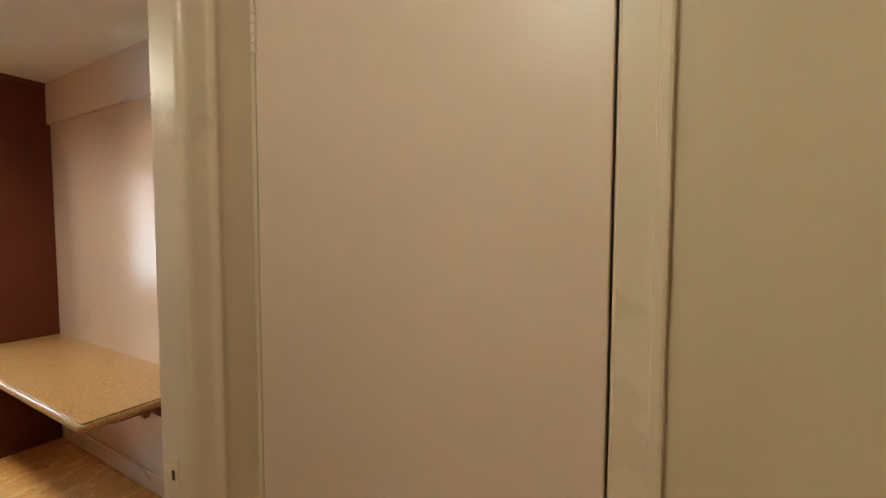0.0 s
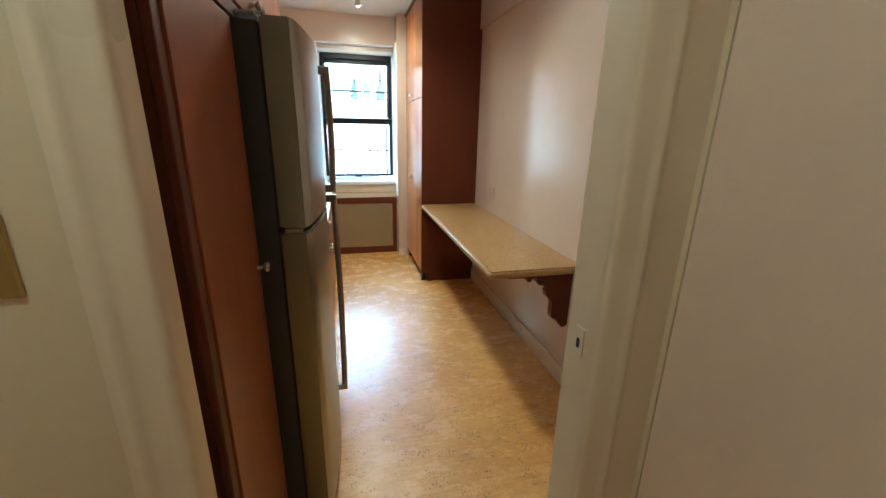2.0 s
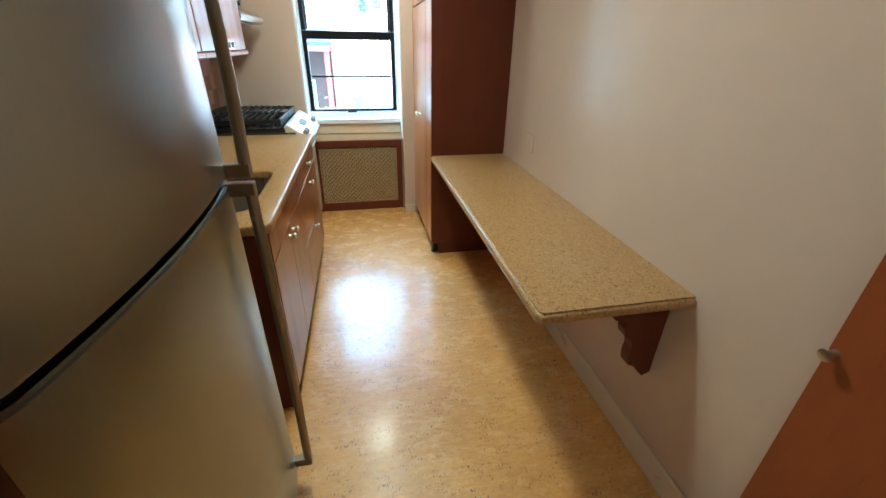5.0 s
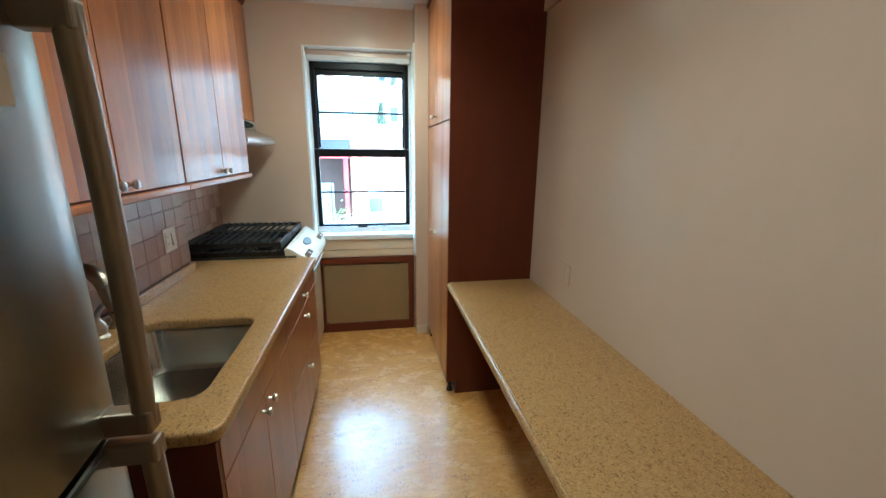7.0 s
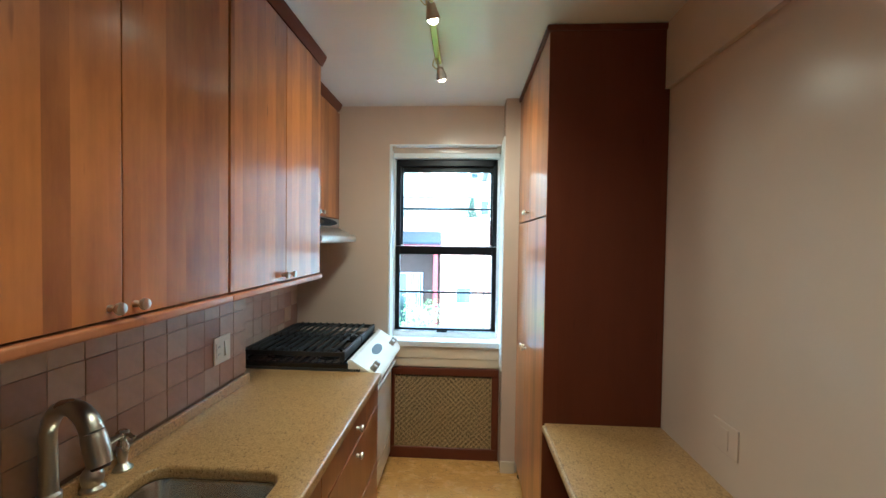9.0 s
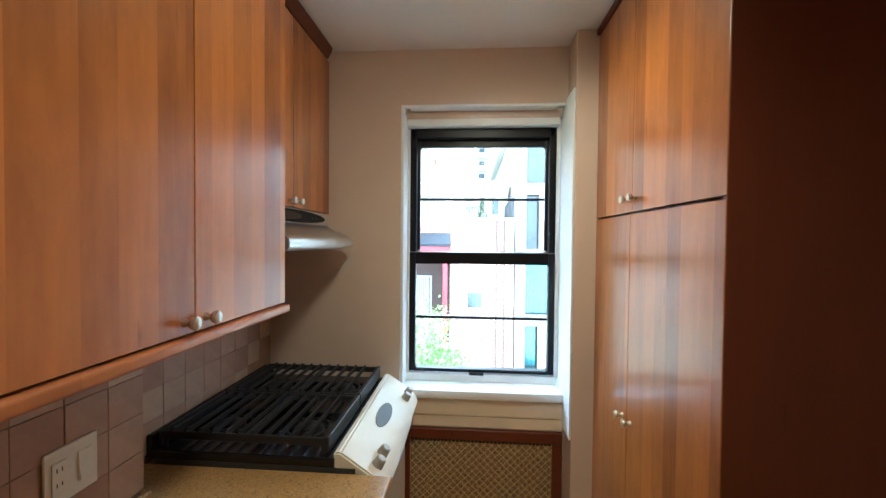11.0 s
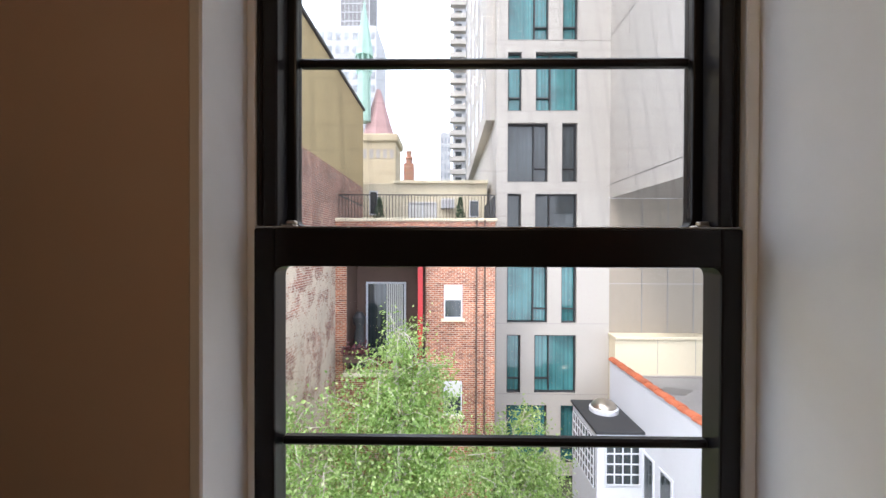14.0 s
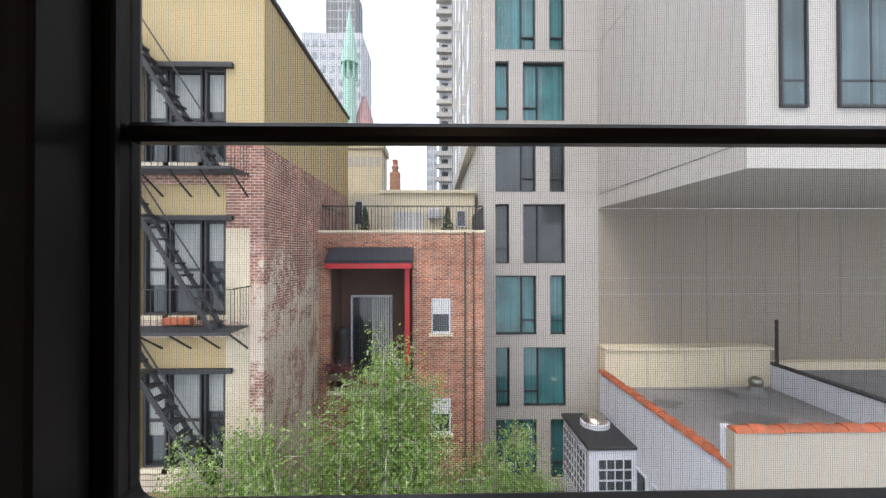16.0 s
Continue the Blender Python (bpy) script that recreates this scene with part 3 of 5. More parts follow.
P = 0.0195
gx0, gx1, gz0, gz1 = RX0 + 0.05, RX1 - 0.05, 0.085, RZ - 0.055
nx, nz = int((gx1 - gx0) / P), int((gz1 - gz0) / P)
for i in range(nx + 1):
    flat([(gx0 + i * P, gz0), (gx0 + i * P + 0.0022, gz0), (gx0 + i * P + 0.0022, gz1), (gx0 + i * P, gz1)], RY + 0.012)
for j in range(nz + 1):
    flat([(gx0, gz0 + j * P), (gx1, gz0 + j * P), (gx1, gz0 + j * P + 0.0022), (gx0, gz0 + j * P + 0.0022)], RY + 0.0125)
for i in range(nx):
    for j in range(nz):
        cx, cz = gx0 + (i + 0.5) * P + 0.0017, gz0 + (j + 0.5) * P + 0.0017
        r = 0.0070 if (i + j) % 2 else 0.0030
        flat([(cx + r * math.cos(a * math.pi / 4), cz + r * math.sin(a * math.pi / 4)) for a in range(8)], RY + 0.0118)
        w = 0.0012
        flat([(cx - P / 2, cz - P / 2 + w), (cx - P / 2 + w, cz - P / 2), (cx + P / 2, cz + P / 2 - w), (cx + P / 2 - w, cz + P / 2)], RY + 0.0122)
        flat([(cx - P / 2, cz + P / 2 - w), (cx - P / 2 + w, cz + P / 2), (cx + P / 2, cz - P / 2 + w), (cx + P / 2 - w, cz - P / 2)], RY + 0.0123)
me = bpy.data.meshes.new("grille")
me.from_pydata(verts, [], faces)
me.materials.append(GRILLE)
g = new("grille", me)
g.parent = rad
g.matrix_parent_inverse = Matrix.Translation(-rad.location)
tagged(g, "pierced brass-coloured metal grille", kind="stuff")


# ---- cabinet parts ----
def knob(parent, x, y, z, way):
    """A round satin knob on a stem; way: +1 or -1 along x."""
    bm = lathe(bmesh.new(), [(0.009, 0), (0.0085, 0.004), (0.0055, 0.010), (0.0060, 0.014), (0.0125, 0.019), (0.0150, 0.024), (0.0135, 0.030), (0.006, 0.0325)], (x, y, z), "X" if way > 0 else "-X")
    return part("knob", bm, NICKEL, parent, "satin nickel knob", True)


def leaf(parent, name, way, face, y0, y1, z0, z1, knob_at=None, mat=None, gap=0.0015):
    """A slab door or drawer front in a plane of constant x."""
    d = part(name, B(face - way * 0.019, face, y0 + gap, y1 - gap, z0 + gap, z1 - gap, bevel=0.0022, seg=2), mat or CHERRY, parent)
    if knob_at:
        knob(d, face, knob_at[0], knob_at[1], way)
    return d


# tall pantry beside the window
PF, PY0, PY1, PS = 0.532, -1.205, -0.262, 1.757
pan = thing("pantry_cabinet", "tall cherry pantry cabinet with four slab doors", "cabinet", (0.8, -0.72, 0))
part("body", B(PF + 0.024, XR - 0.004, PY0 + 0.020, PY1, 0.10, 2.60), CARCASS, pan)
part("side_panel", B(PF + 0.002, XR - 0.002, PY0, PY0 + 0.018, 0.098, 2.605, bevel=0.001), CARCASS, pan, "cherry end panel with its shade put into the tone")
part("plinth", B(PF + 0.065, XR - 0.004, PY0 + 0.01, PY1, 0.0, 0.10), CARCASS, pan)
bm = bmesh.new()
box(bm, PF - 0.012, XR - 0.002, PY0 - 0.012, PY1, 2.600, 2.628, bevel=0.004)
part("crown", bm, CARCASS, pan)
PM = -0.660
leaf(pan, "door", -1, PF, PY0, PM, 0.10, PS, (PM - 0.036, 1.005))
leaf(pan, "door", -1, PF, PM, PY1, 0.10, PS, (PM + 0.036, 1.005))
PU = PM - 0.014
leaf(pan, "door", -1, PF, PY0, PU, PS + 0.006, 2.598, (PU - 0.036, PS + 0.055))
leaf(pan, "door", -1, PF, PU, PY1, PS + 0.006, 2.598, (PU + 0.036, PS + 0.055))
for y in (PY0 + 0.06, PY1 - 0.06):
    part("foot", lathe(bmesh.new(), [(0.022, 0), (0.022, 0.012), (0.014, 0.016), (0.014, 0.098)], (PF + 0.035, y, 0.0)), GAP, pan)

# wall-hung shelf counter
SHY0, SHY1, SHX, SHZ = -3.108, PY0 - 0.001, 0.530, 0.796
shelf = thing("counter_shelf", "speckled tan stone shelf with an eased edge on wooden brackets", "shelf", (0.8, -2.15, 0.76))


def slab(outline, z0, z1, ease=0.010):
    """A stone top with eased upper and lower edges."""
    bm = prism(bmesh.new(), outline, "z", z0, z1)
    bmesh.ops.recalc_face_normals(bm, faces=bm.faces)
    es = [e for e in bm.edges if abs(e.verts[0].co.z - e.verts[1].co.z) < 1e-6]
    bmesh.ops.bevel(bm, geom=es, offset=ease, segments=3, affect="EDGES", profile=0.5)
    return bm


def rounded(x0, x1, y0, y1, r, corners):
    """A rectangle whose named corners (0: x0y0, 1: x1y0, 2: x1y1, 3: x0y1) are rounded."""
    pts = []
    for k, (cx, cy, a0) in enumerate(((x0, y0, 180), (x1, y0, 270), (x1, y1, 0), (x0, y1, 90))):
        if k in corners:
            ox, oy = cx + (r if cx == x0 else -r), cy + (r if cy == y0 else -r)
            pts += [(ox + r * math.cos(radians(a0 + 15 * s)), oy + r * math.sin(radians(a0 + 15 * s))) for s in range(7)]
        else:
            pts.append((cx, cy))
    return pts


part("nosing", slab(rounded(SHX, XR, SHY0, SHY1, 0.025, (0,)), SHZ - 0.042, SHZ - 0.006, 0.014), STONE, shelf, smooth=True)
part("top", slab(rounded(SHX + 0.011, XR, SHY0 + 0.011, SHY1, 0.020, (0,)), SHZ - 0.0065, SHZ, 0.003), STONE, shelf, smooth=True)
BR = [(XR, 0.752), (XR, 0.40), (XR - 0.030, 0.385), (XR - 0.050, 0.405), (XR - 0.075, 0.44), (XR - 0.105, 0.452), (XR - 0.112, 0.49), (XR - 0.108, 0.53), (XR - 0.118, 0.565), (XR - 0.150, 0.592), (XR - 0.158, 0.622), (XR - 0.150, 0.642), (XR - 0.172, 0.662), (XR - 0.205, 0.668), (XR - 0.222, 0.688), (XR - 0.222, 0.712), (XR - 0.245, 0.712), (XR - 0.258, 0.690), (XR - 0.275, 0.690), (XR - 0.285, 0.714), (XR - 0.40, 0.718), (XR - 0.40, 0.752)]
for y in (-3.02, -2.12):
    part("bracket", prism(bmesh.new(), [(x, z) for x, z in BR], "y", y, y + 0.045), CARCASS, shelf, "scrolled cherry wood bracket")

# closet panel door on the right wall by the doorway
bro = thing("broom_cabinet", "shallow cherry wood cabinet door against the wall", "cabinet", (1.05, -3.85, 0))
part("body", B(1.0135, XR - 0.001, YD + 0.002, -3.499, 0.0, 2.30), CARCASS, bro)
leaf(bro, "door", -1, 0.994, YD + 0.012, -3.497, 0.02, 2.29, (-3.513, 0.940), TALLDOOR)

# upper cabinets
UF, UZ0, UZ1 = -0.631, 1.451, 2.575


def wall_unit(label, y0, y1, mid, face, back, z0, z1, rail=True, group="upper cabinets"):
    u = thing("wall_cabinet", label, "cabinet", ((face + back) / 2, (y0 + y1) / 2, z0), group)
    part("body", B(back, face - 0.022, y0 + 0.001, y1 - 0.001, z0, z1), CARCASS, u)
    leaf(u, "door", 1, face, y0, mid, z0 + 0.002, z1 - 0.002, (mid - 0.034, z0 + 0.029))
    leaf(u, "door", 1, face, mid, y1, z0 + 0.002, z1 - 0.002, (mid + 0.034, z0 + 0.029))
    part("end_panel", B(back, face - 0.021, y1 - 0.0005, y1 + 0.004, z0 - 0.001, z1), CHERRY, u)
    bm = prism(bmesh.new(), [(face - 0.03, z1), (face + 0.004, z1), (face + 0.022, z1 + 0.035), (face + 0.028, ZC - 0.004), (face - 0.03, ZC - 0.004)], "y", y0, y1 + 0.012)
    part("crown", bm, CARCASS, u)
    if rail:
        bm = B(face - 0.045, face + 0.012, y0, y1 + 0.010, z0 - 0.028, z0 - 0.002, bevel=0.008, seg=3)
        part("light_rail", bm, CHERRY_RAIL, u, smooth=True)
    return u


wall_unit("cherry wall cabinet with two slab doors and satin knobs", -1.762, -0.935, -1.345, UF, XB + 0.012, UZ0, UZ1)
wall_unit("cherry wall cabinet over the sink with two slab doors", -2.585, -1.771, -2.182, UF, XB + 0.012, UZ0, UZ1)
HF = -0.785
short = wall_unit("short cherry cabinet above the range hood", -0.916, -0.172, -0.545, HF, XS + 0.012, 1.785, UZ1, rail=False)
part("filler", B(XS + 0.012, HF - 0.006, -0.166, YW - 0.003, 1.785, UZ1, bevel=0.001), BASEWOOD, short)
OF = -0.415
over = thing("over_fridge_cabinet", "cherry cabinet above the refrigerator with slab doors", "cabinet", (-0.75, -3.6, 1.76))
part("body", B(XS + 0.002, OF - 0.022, YD + 0.012, -2.90, 1.80, UZ1), CARCASS, over)
part("valance", B(XS + 0.002, OF - 0.004, YD + 0.012, -2.90, 1.765, 1.80), CARCASS, over)
for a, b, k in ((YD + 0.012, -3.855, -3.895), (-3.855, -3.40, -3.44), (-3.40, -2.902, -3.36)):
    leaf(over, "door", 1, OF, a, b, 1.806, UZ1 - 0.002, (k, 1.845), TALLDOOR)
part("crown", prism(bmesh.new(), [(OF - 0.03, UZ1), (OF + 0.004, UZ1), (OF + 0.028, ZC - 0.004), (OF - 0.03, ZC - 0.004)], "y", YD + 0.012, -2.89), CARCASS, over)
part("end_panel", B(XS + 0.002, OF - 0.004, -2.90, -2.882, 1.765, UZ1), CHERRY, over)

tall = thing("tall_cabinet", "tall cherry cabinet with a slab door between doorway and refrigerator", "cabinet", (-0.75, -3.97, 0))
part("body", B(XS + 0.002, OF - 0.022, YD + 0.012, -3.718, 0.10, 1.755), CARCASS, tall)
part("plinth", B(XS + 0.002, OF - 0.07, YD + 0.012, -3.718, 0.0, 0.10), CARCASS, tall)
part("stile", B(OF - 0.021, OF - 0.004, YD + 0.012, YD + 0.045, 0.10, 1.752, bevel=0.002), CARCASS, tall)
leaf(tall, "door", 1, OF, YD + 0.047, -3.722, 0.10, 1.752, (-3.748, 1.112), TALLDOOR)

# base cabinets, counter, sink
CF, CY0, CY1, CZ = -0.286, -2.585, -0.932, 0.915
BF = CF - 0.016
MID = -1.79
base = thing("sink_cabinet", "cherry sink base cabinet with a false front and two doors", "cabinet", (-0.65, -2.2, 0), "base cabinets")
part("body", B(XB + 0.006, BF - 0.022, CY0 + 0.025, MID - 0.001, 0.10, 0.60), CARCASS, base)
part("side_panel", B(XB + 0.006, BF - 0.003, CY0 + 0.006, CY0 + 0.024, 0.0, 0.874), CARCASS, base)
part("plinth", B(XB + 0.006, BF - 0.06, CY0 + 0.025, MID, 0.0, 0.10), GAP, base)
SM = (CY0 + 0.024 + MID) / 2
leaf(base, "false_front", 1, BF, CY0 + 0.024, MID, 0.745, 0.868, None, BASEWOOD)
leaf(base, "door", 1, BF, CY0 + 0.024, SM, 0.10, 0.742, (SM - 0.04, 0.70), BASEWOOD)
leaf(base, "door", 1, BF, SM, MID, 0.10, 0.742, (SM + 0.04, 0.70), BASEWOOD)
drw = thing("drawer_cabinet", "cherry base cabinet with three drawers and satin knobs", "cabinet", (-0.65, -1.36, 0), "base cabinets")
part("body", B(XB + 0.006, BF - 0.022, MID + 0.001, CY1 - 0.004, 0.10, 0.872), CARCASS, drw)
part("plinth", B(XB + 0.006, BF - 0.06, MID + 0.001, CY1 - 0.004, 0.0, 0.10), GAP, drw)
for z0, z1 in ((0.10, 0.432), (0.435, 0.742), (0.745, 0.868)):
    leaf(drw, "drawer_front", 1, BF, MID, CY1 - 0.004, z0, z1, ((MID + CY1) / 2, z1 - 0.052 if z1 < 0.8 else 0.812), BASEWOOD)

ctr = thing("counter", "speckled tan stone counter with a sink cut-out", "counter", (-0.65, -1.76, 0.875))
KX0, KX1, KY0, KY1 = -0.815, -0.392, -2.43, -1.868
bm = bmesh.new()
outer = rounded(XB + 0.005, CF, CY0, CY1, 0.045, (1,))[:-1] + [(XS + 0.004, CY1), (XS + 0.004, -1.130), (XB + 0.005, -1.130)]
inner = rounded(KX0, KX1, KY0, KY1, 0.06, (0, 1, 2, 3))
for z, flip in ((CZ, False), (CZ - 0.04, True)):
    vo, vi = [bm.verts.new((x, y, z)) for x, y in outer], [bm.verts.new((x, y, z)) for x, y in inner]
    eo = [bm.edges.new((vo[k], vo[(k + 1) % len(vo)])) for k in range(len(vo))]
    ei = [bm.edges.new((vi[k], vi[(k + 1) % len(vi)])) for k in range(len(vi))]
    bmesh.ops.triangle_fill(bm, edges=eo + ei, use_beauty=True)
    if not flip:
        top = (vo, vi)
    else:
        for hi, lo in ((top[0], vo), (top[1], vi)):
            for k in range(len(lo)):
                bm.faces.new((hi[k], hi[(k + 1) % len(lo)], lo[(k + 1) % len(lo)], lo[k]))
bmesh.ops.recalc_face_normals(bm, faces=bm.faces)
rim = [e for e in bm.edges if abs(e.verts[0].co.z - e.verts[1].co.z) < 1e-6 and len(e.link_faces) == 2 and abs(e.link_faces[0].normal.z - e.link_faces[1].normal.z) > 0.5 and max(v.co.x for v in e.verts) > XB + 0.02]
bmesh.ops.bevel(bm, geom=rim, offset=0.009, segments=3, affect="EDGES", profile=0.5)
part("top", bm, STONE, ctr, smooth=True)
part("upstand", B(XB + 0.006, XB + 0.022, CY0 + 0.01, -1.132, CZ, 0.962, bevel=0.004), STONE, ctr)

snk = thing("kitchen_sink", "undermounted stainless steel sink bowl", "sink", (-0.6, -2.15, 0.70))
bm = bmesh.new()
ring = []
for dz, inset in ((-0.0405, 0.0), (-0.052, 0.004), (-0.185, 0.018), (-0.207, 0.032), (-0.214, 0.060)):
    ring.append([bm.verts.new((x, y, CZ + dz)) for x, y in rounded(KX0 - 0.004 + inset, KX1 + 0.004 - inset, KY0 - 0.004 + inset, KY1 + 0.004 - inset, 0.065, (0, 1, 2, 3))])
for a, b in zip(ring, ring[1:]):
    for k in range(len(a)):
        bm.faces.new((a[k], a[(k + 1) % len(a)], b[(k + 1) % len(a)], b[k]))
bm.faces.new(ring[-1])
part("bowl", bm, SINK, snk, smooth=True)
part("drain", lathe(bmesh.new(), [(0.055, 0), (0.055, 0.004), (0.040, 0.004), (0.036, 0.001)], (-0.60, -2.15, CZ - 0.2145)), NICKEL, snk, smooth=True)

fau = thing("faucet", "satin nickel gooseneck faucet", "faucet", (-0.905, -2.105, CZ))
bx, by = -0.905, -2.105
part("base", lathe(bmesh.new(), [(0.033, 0), (0.033, 0.006), (0.030, 0.010), (0.026, 0.013), (0.026, 0.052), (0.027, 0.056), (0.022, 0.062)], (bx, by, CZ), n=24), NICKEL, fau, smooth=True)
fx, fy = math.cos(radians(-12)), math.sin(radians(-12))


def reach(d, h):
    return (bx + d * fx, by + d * fy, CZ + h)


pts = [reach(0, 0.05), reach(0, 0.12), reach(0, 0.205)]
pts += [reach(0.082 - 0.082 * math.cos(radians(a)), 0.205 + 0.090 * math.sin(radians(a))) for a in range(12, 157, 12)]
rr = [0.0205, 0.0195, 0.0185] + [0.018 + 0.0006 * k for k in range(13)]
part("spout", tube(bmesh.new(), pts, rr, 18), NICKEL, fau, smooth=True)
a, b = Vector(pts[-1]), Vector(reach(0.182, 0.165))
sh = part("spray_head", tube(bmesh.new(), [a, a.lerp(b, 0.08), a.lerp(b, 0.1), a.lerp(b, 0.55), b], [0.0250, 0.0255, 0.0265, 0.0275, 0.0255], 18), NICKEL, fau, smooth=True)
part("nozzle", tube(bmesh.new(), [b, b + (b - a) * 0.10], [0.021, 0.019], 16), GAP, sh, "black spray nozzle")
lev = thing("faucet_lever", "satin nickel single lever beside the faucet", "faucet handle", (-0.895, -1.995, CZ))
lx, ly = -0.895, -1.995
part("base", lathe(bmesh.new(), [(0.031, 0), (0.031, 0.007), (0.027, 0.012), (0.024, 0.016), (0.027, 0.028), (0.028, 0.042), (0.023, 0.056), (0.014, 0.068), (0.012, 0.080)], (lx, ly, CZ), n=24), NICKEL, lev, smooth=True)
part("lever", tube(bmesh.new(), [(lx, ly, CZ + 0.070), (lx + 0.002, ly + 0.004, CZ + 0.092), (lx + 0.012, ly + 0.014, CZ + 0.112), (lx + 0.030, ly + 0.028, CZ + 0.128), (lx + 0.052, ly + 0.044, CZ + 0.140)], [0.012, 0.010, 0.010, 0.009, 0.005], 12), NICKEL, lev, smooth=True)
soap = thing("soap_dispenser", "satin nickel soap dispenser on the counter", "dispenser", (-0.895, -1.895, CZ))
part("body", lathe(bmesh.new(), [(0.027, 0), (0.027, 0.006), (0.020, 0.012), (0.012, 0.022), (0.012, 0.030), (0.017, 0.058), (0.0165, 0.078), (0.011, 0.090), (0.010, 0.096)], (-0.895, -1.895, CZ), n=22), NICKEL, soap, smooth=True)
part("pump_head", lathe(bmesh.new(), [(0.010, 0.094), (0.016, 0.098), (0.0185, 0.108), (0.017, 0.119), (0.010, 0.125)], (-0.895, -1.895, CZ), n=22), NICKEL, soap, smooth=True)
part("spout", tube(bmesh.new(), [(-0.895, -1.895, CZ + 0.110), (-0.872, -1.897, CZ + 0.112), (-0.852, -1.899, CZ + 0.104)], [0.008, 0.007, 0.0055], 10), NICKEL, soap, smooth=True)

# outlets
ol = thing("outlet", "ivory plate with outlet and rocker switch on tiles", "outlet", (XB, -1.335, 1.13))
part("plate", B(XB + 0.001, XB + 0.007, -1.395, -1.275, 1.075, 1.197, bevel=0.002), PLATE, ol)
part("receptacle", B(XB + 0.007, XB + 0.010, -1.381, -1.348, 1.102, 1.170, bevel=0.001), PLATE, ol)
for z in (1.116, 1.148):
    for dy in (-0.006, 0.005):
        part("slot", B(XB + 0.0099, XB + 0.0106, -1.365 + dy - 0.001, -1.365 + dy + 0.001, z, z + 0.009), GAP, ol)
bm = prism(bmesh.new(), [(XB + 0.007, 1.102), (XB + 0.016, 1.106), (XB + 0.009, 1.170), (XB + 0.007, 1.170)], "y", -1.323, -1.292)
part("rocker", bm, PLATE, ol)
orr = thing("blank_plate", "painted-over outlet plate on the wall above the shelf", "outlet", (XR, -1.65, 0.97))
part("plate", B(XR - 0.006, XR, -1.715, -1.585, 0.92, 1.025, bevel=0.002), WALL, orr)
part("cover", B(XR - 0.009, XR - 0.006, -1.670, -1.632, 0.938, 1.006, bevel=0.001), WALL, orr)

# baseboards
bm = bmesh.new()
box(bm, XR - 0.014, XR, -3.436, PY0 + 0.0, 0, 0.115, bevel=0.003)
setting("baseboard_right", bm, TRIM, "cream painted baseboard")
bm = bmesh.new()
box(bm, WX1 - 0.002, 0.53, -0.282, -0.27, 0, 0.085, bevel=0.003)
setting("baseboard_pier", bm, TRIM, "cream painted baseboard on the pier")

# ---- range ----
RG0, RG1, TOP = -0.925, -0.168, 0.955
rng = thing("gas_range", "bisque slide-in gas range with black grates", "range", (-0.7, -0.55, 0))
part("body", B(-1.08, -0.405, RG0, RG1, 0.05, 0.925), FRSIDE, rng)
part("cooktop", B(-1.10, -0.475, RG0 - 0.002, RG1, 0.925, TOP, bevel=0.006, seg=2), ENAMEL, rng)
part("back_rail", B(-1.118, -1.095, RG0, RG1, 0.925, 1.0, bevel=0.004), ENAMEL, rng)
bm = prism(bmesh.new(), [(-0.478, 0.925), (-0.478, 0.972), (-0.455, 0.975), (-0.335, 0.895), (-0.305, 0.845), (-0.318, 0.815), (-0.405, 0.81)], "y", RG0, RG1)
bmesh.ops.recalc_face_normals(bm, faces=bm.faces)
bmesh.ops.bevel(bm, geom=[e for e in bm.edges], offset=0.006, segments=2, affect="EDGES")
panel = part("control_panel", bm, BISQUE, rng, smooth=True)
slope = Vector((-0.12, 0, 0.08)).normalized()
nrm = Vector((0.08, 0, 0.12)).normalized()


def on_panel(s, y, out):
    p = Vector((-0.395, y, 0.935)) + slope * s + nrm * out
    return p


for y in (-0.235, -0.305, -0.79, -0.86):
    bm = bmesh.new()
    cyl(bm, on_panel(-0.055, y, -0.004), on_panel(-0.055, y, 0.026), 0.021, 0.017, n=18)
    cyl(bm, on_panel(-0.055, y, 0.026), on_panel(-0.055, y, 0.030), 0.017, 0.014, n=18)
    part("knob", bm, GREY, panel, "grey burner knob", True)
bm = bmesh.new()
vs = [bm.verts.new(on_panel(0.030 * math.sin(a * math.pi / 12), -0.55 + 0.105 * math.cos(a * math.pi / 12), 0.0025)) for a in range(24)]
vd = [bm.verts.new(on_panel(0.030 * math.sin(a * math.pi / 12), -0.55 + 0.105 * math.cos(a * math.pi / 12), -0.004)) for a in range(24)]
bm.faces.new(vs)
for k in range(24):
    bm.faces.new((vs[k], vs[(k + 1) % 24], vd[(k + 1) % 24], vd[k]))
part("display", bm, FRSIDE, panel, "dark grey oval display")
part("oven_door", B(-0.405, -0.368, RG0 + 0.004, RG1 - 0.004, 0.22, 0.805, bevel=0.008, seg=2), BISQUE, rng)
part("drawer", B(-0.405, -0.372, RG0 + 0.004, RG1 - 0.004, 0.06, 0.21, bevel=0.006), BISQUE, rng)
bm = tube(bmesh.new(), [(-0.37, RG0 + 0.06, 0.765), (-0.335, RG0 + 0.065, 0.768), (-0.332, -0.55, 0.768), (-0.335, RG1 - 0.065, 0.768), (-0.37, RG1 - 0.06, 0.765)], 0.011)
part("oven_handle", bm, BISQUE, rng, smooth=True)
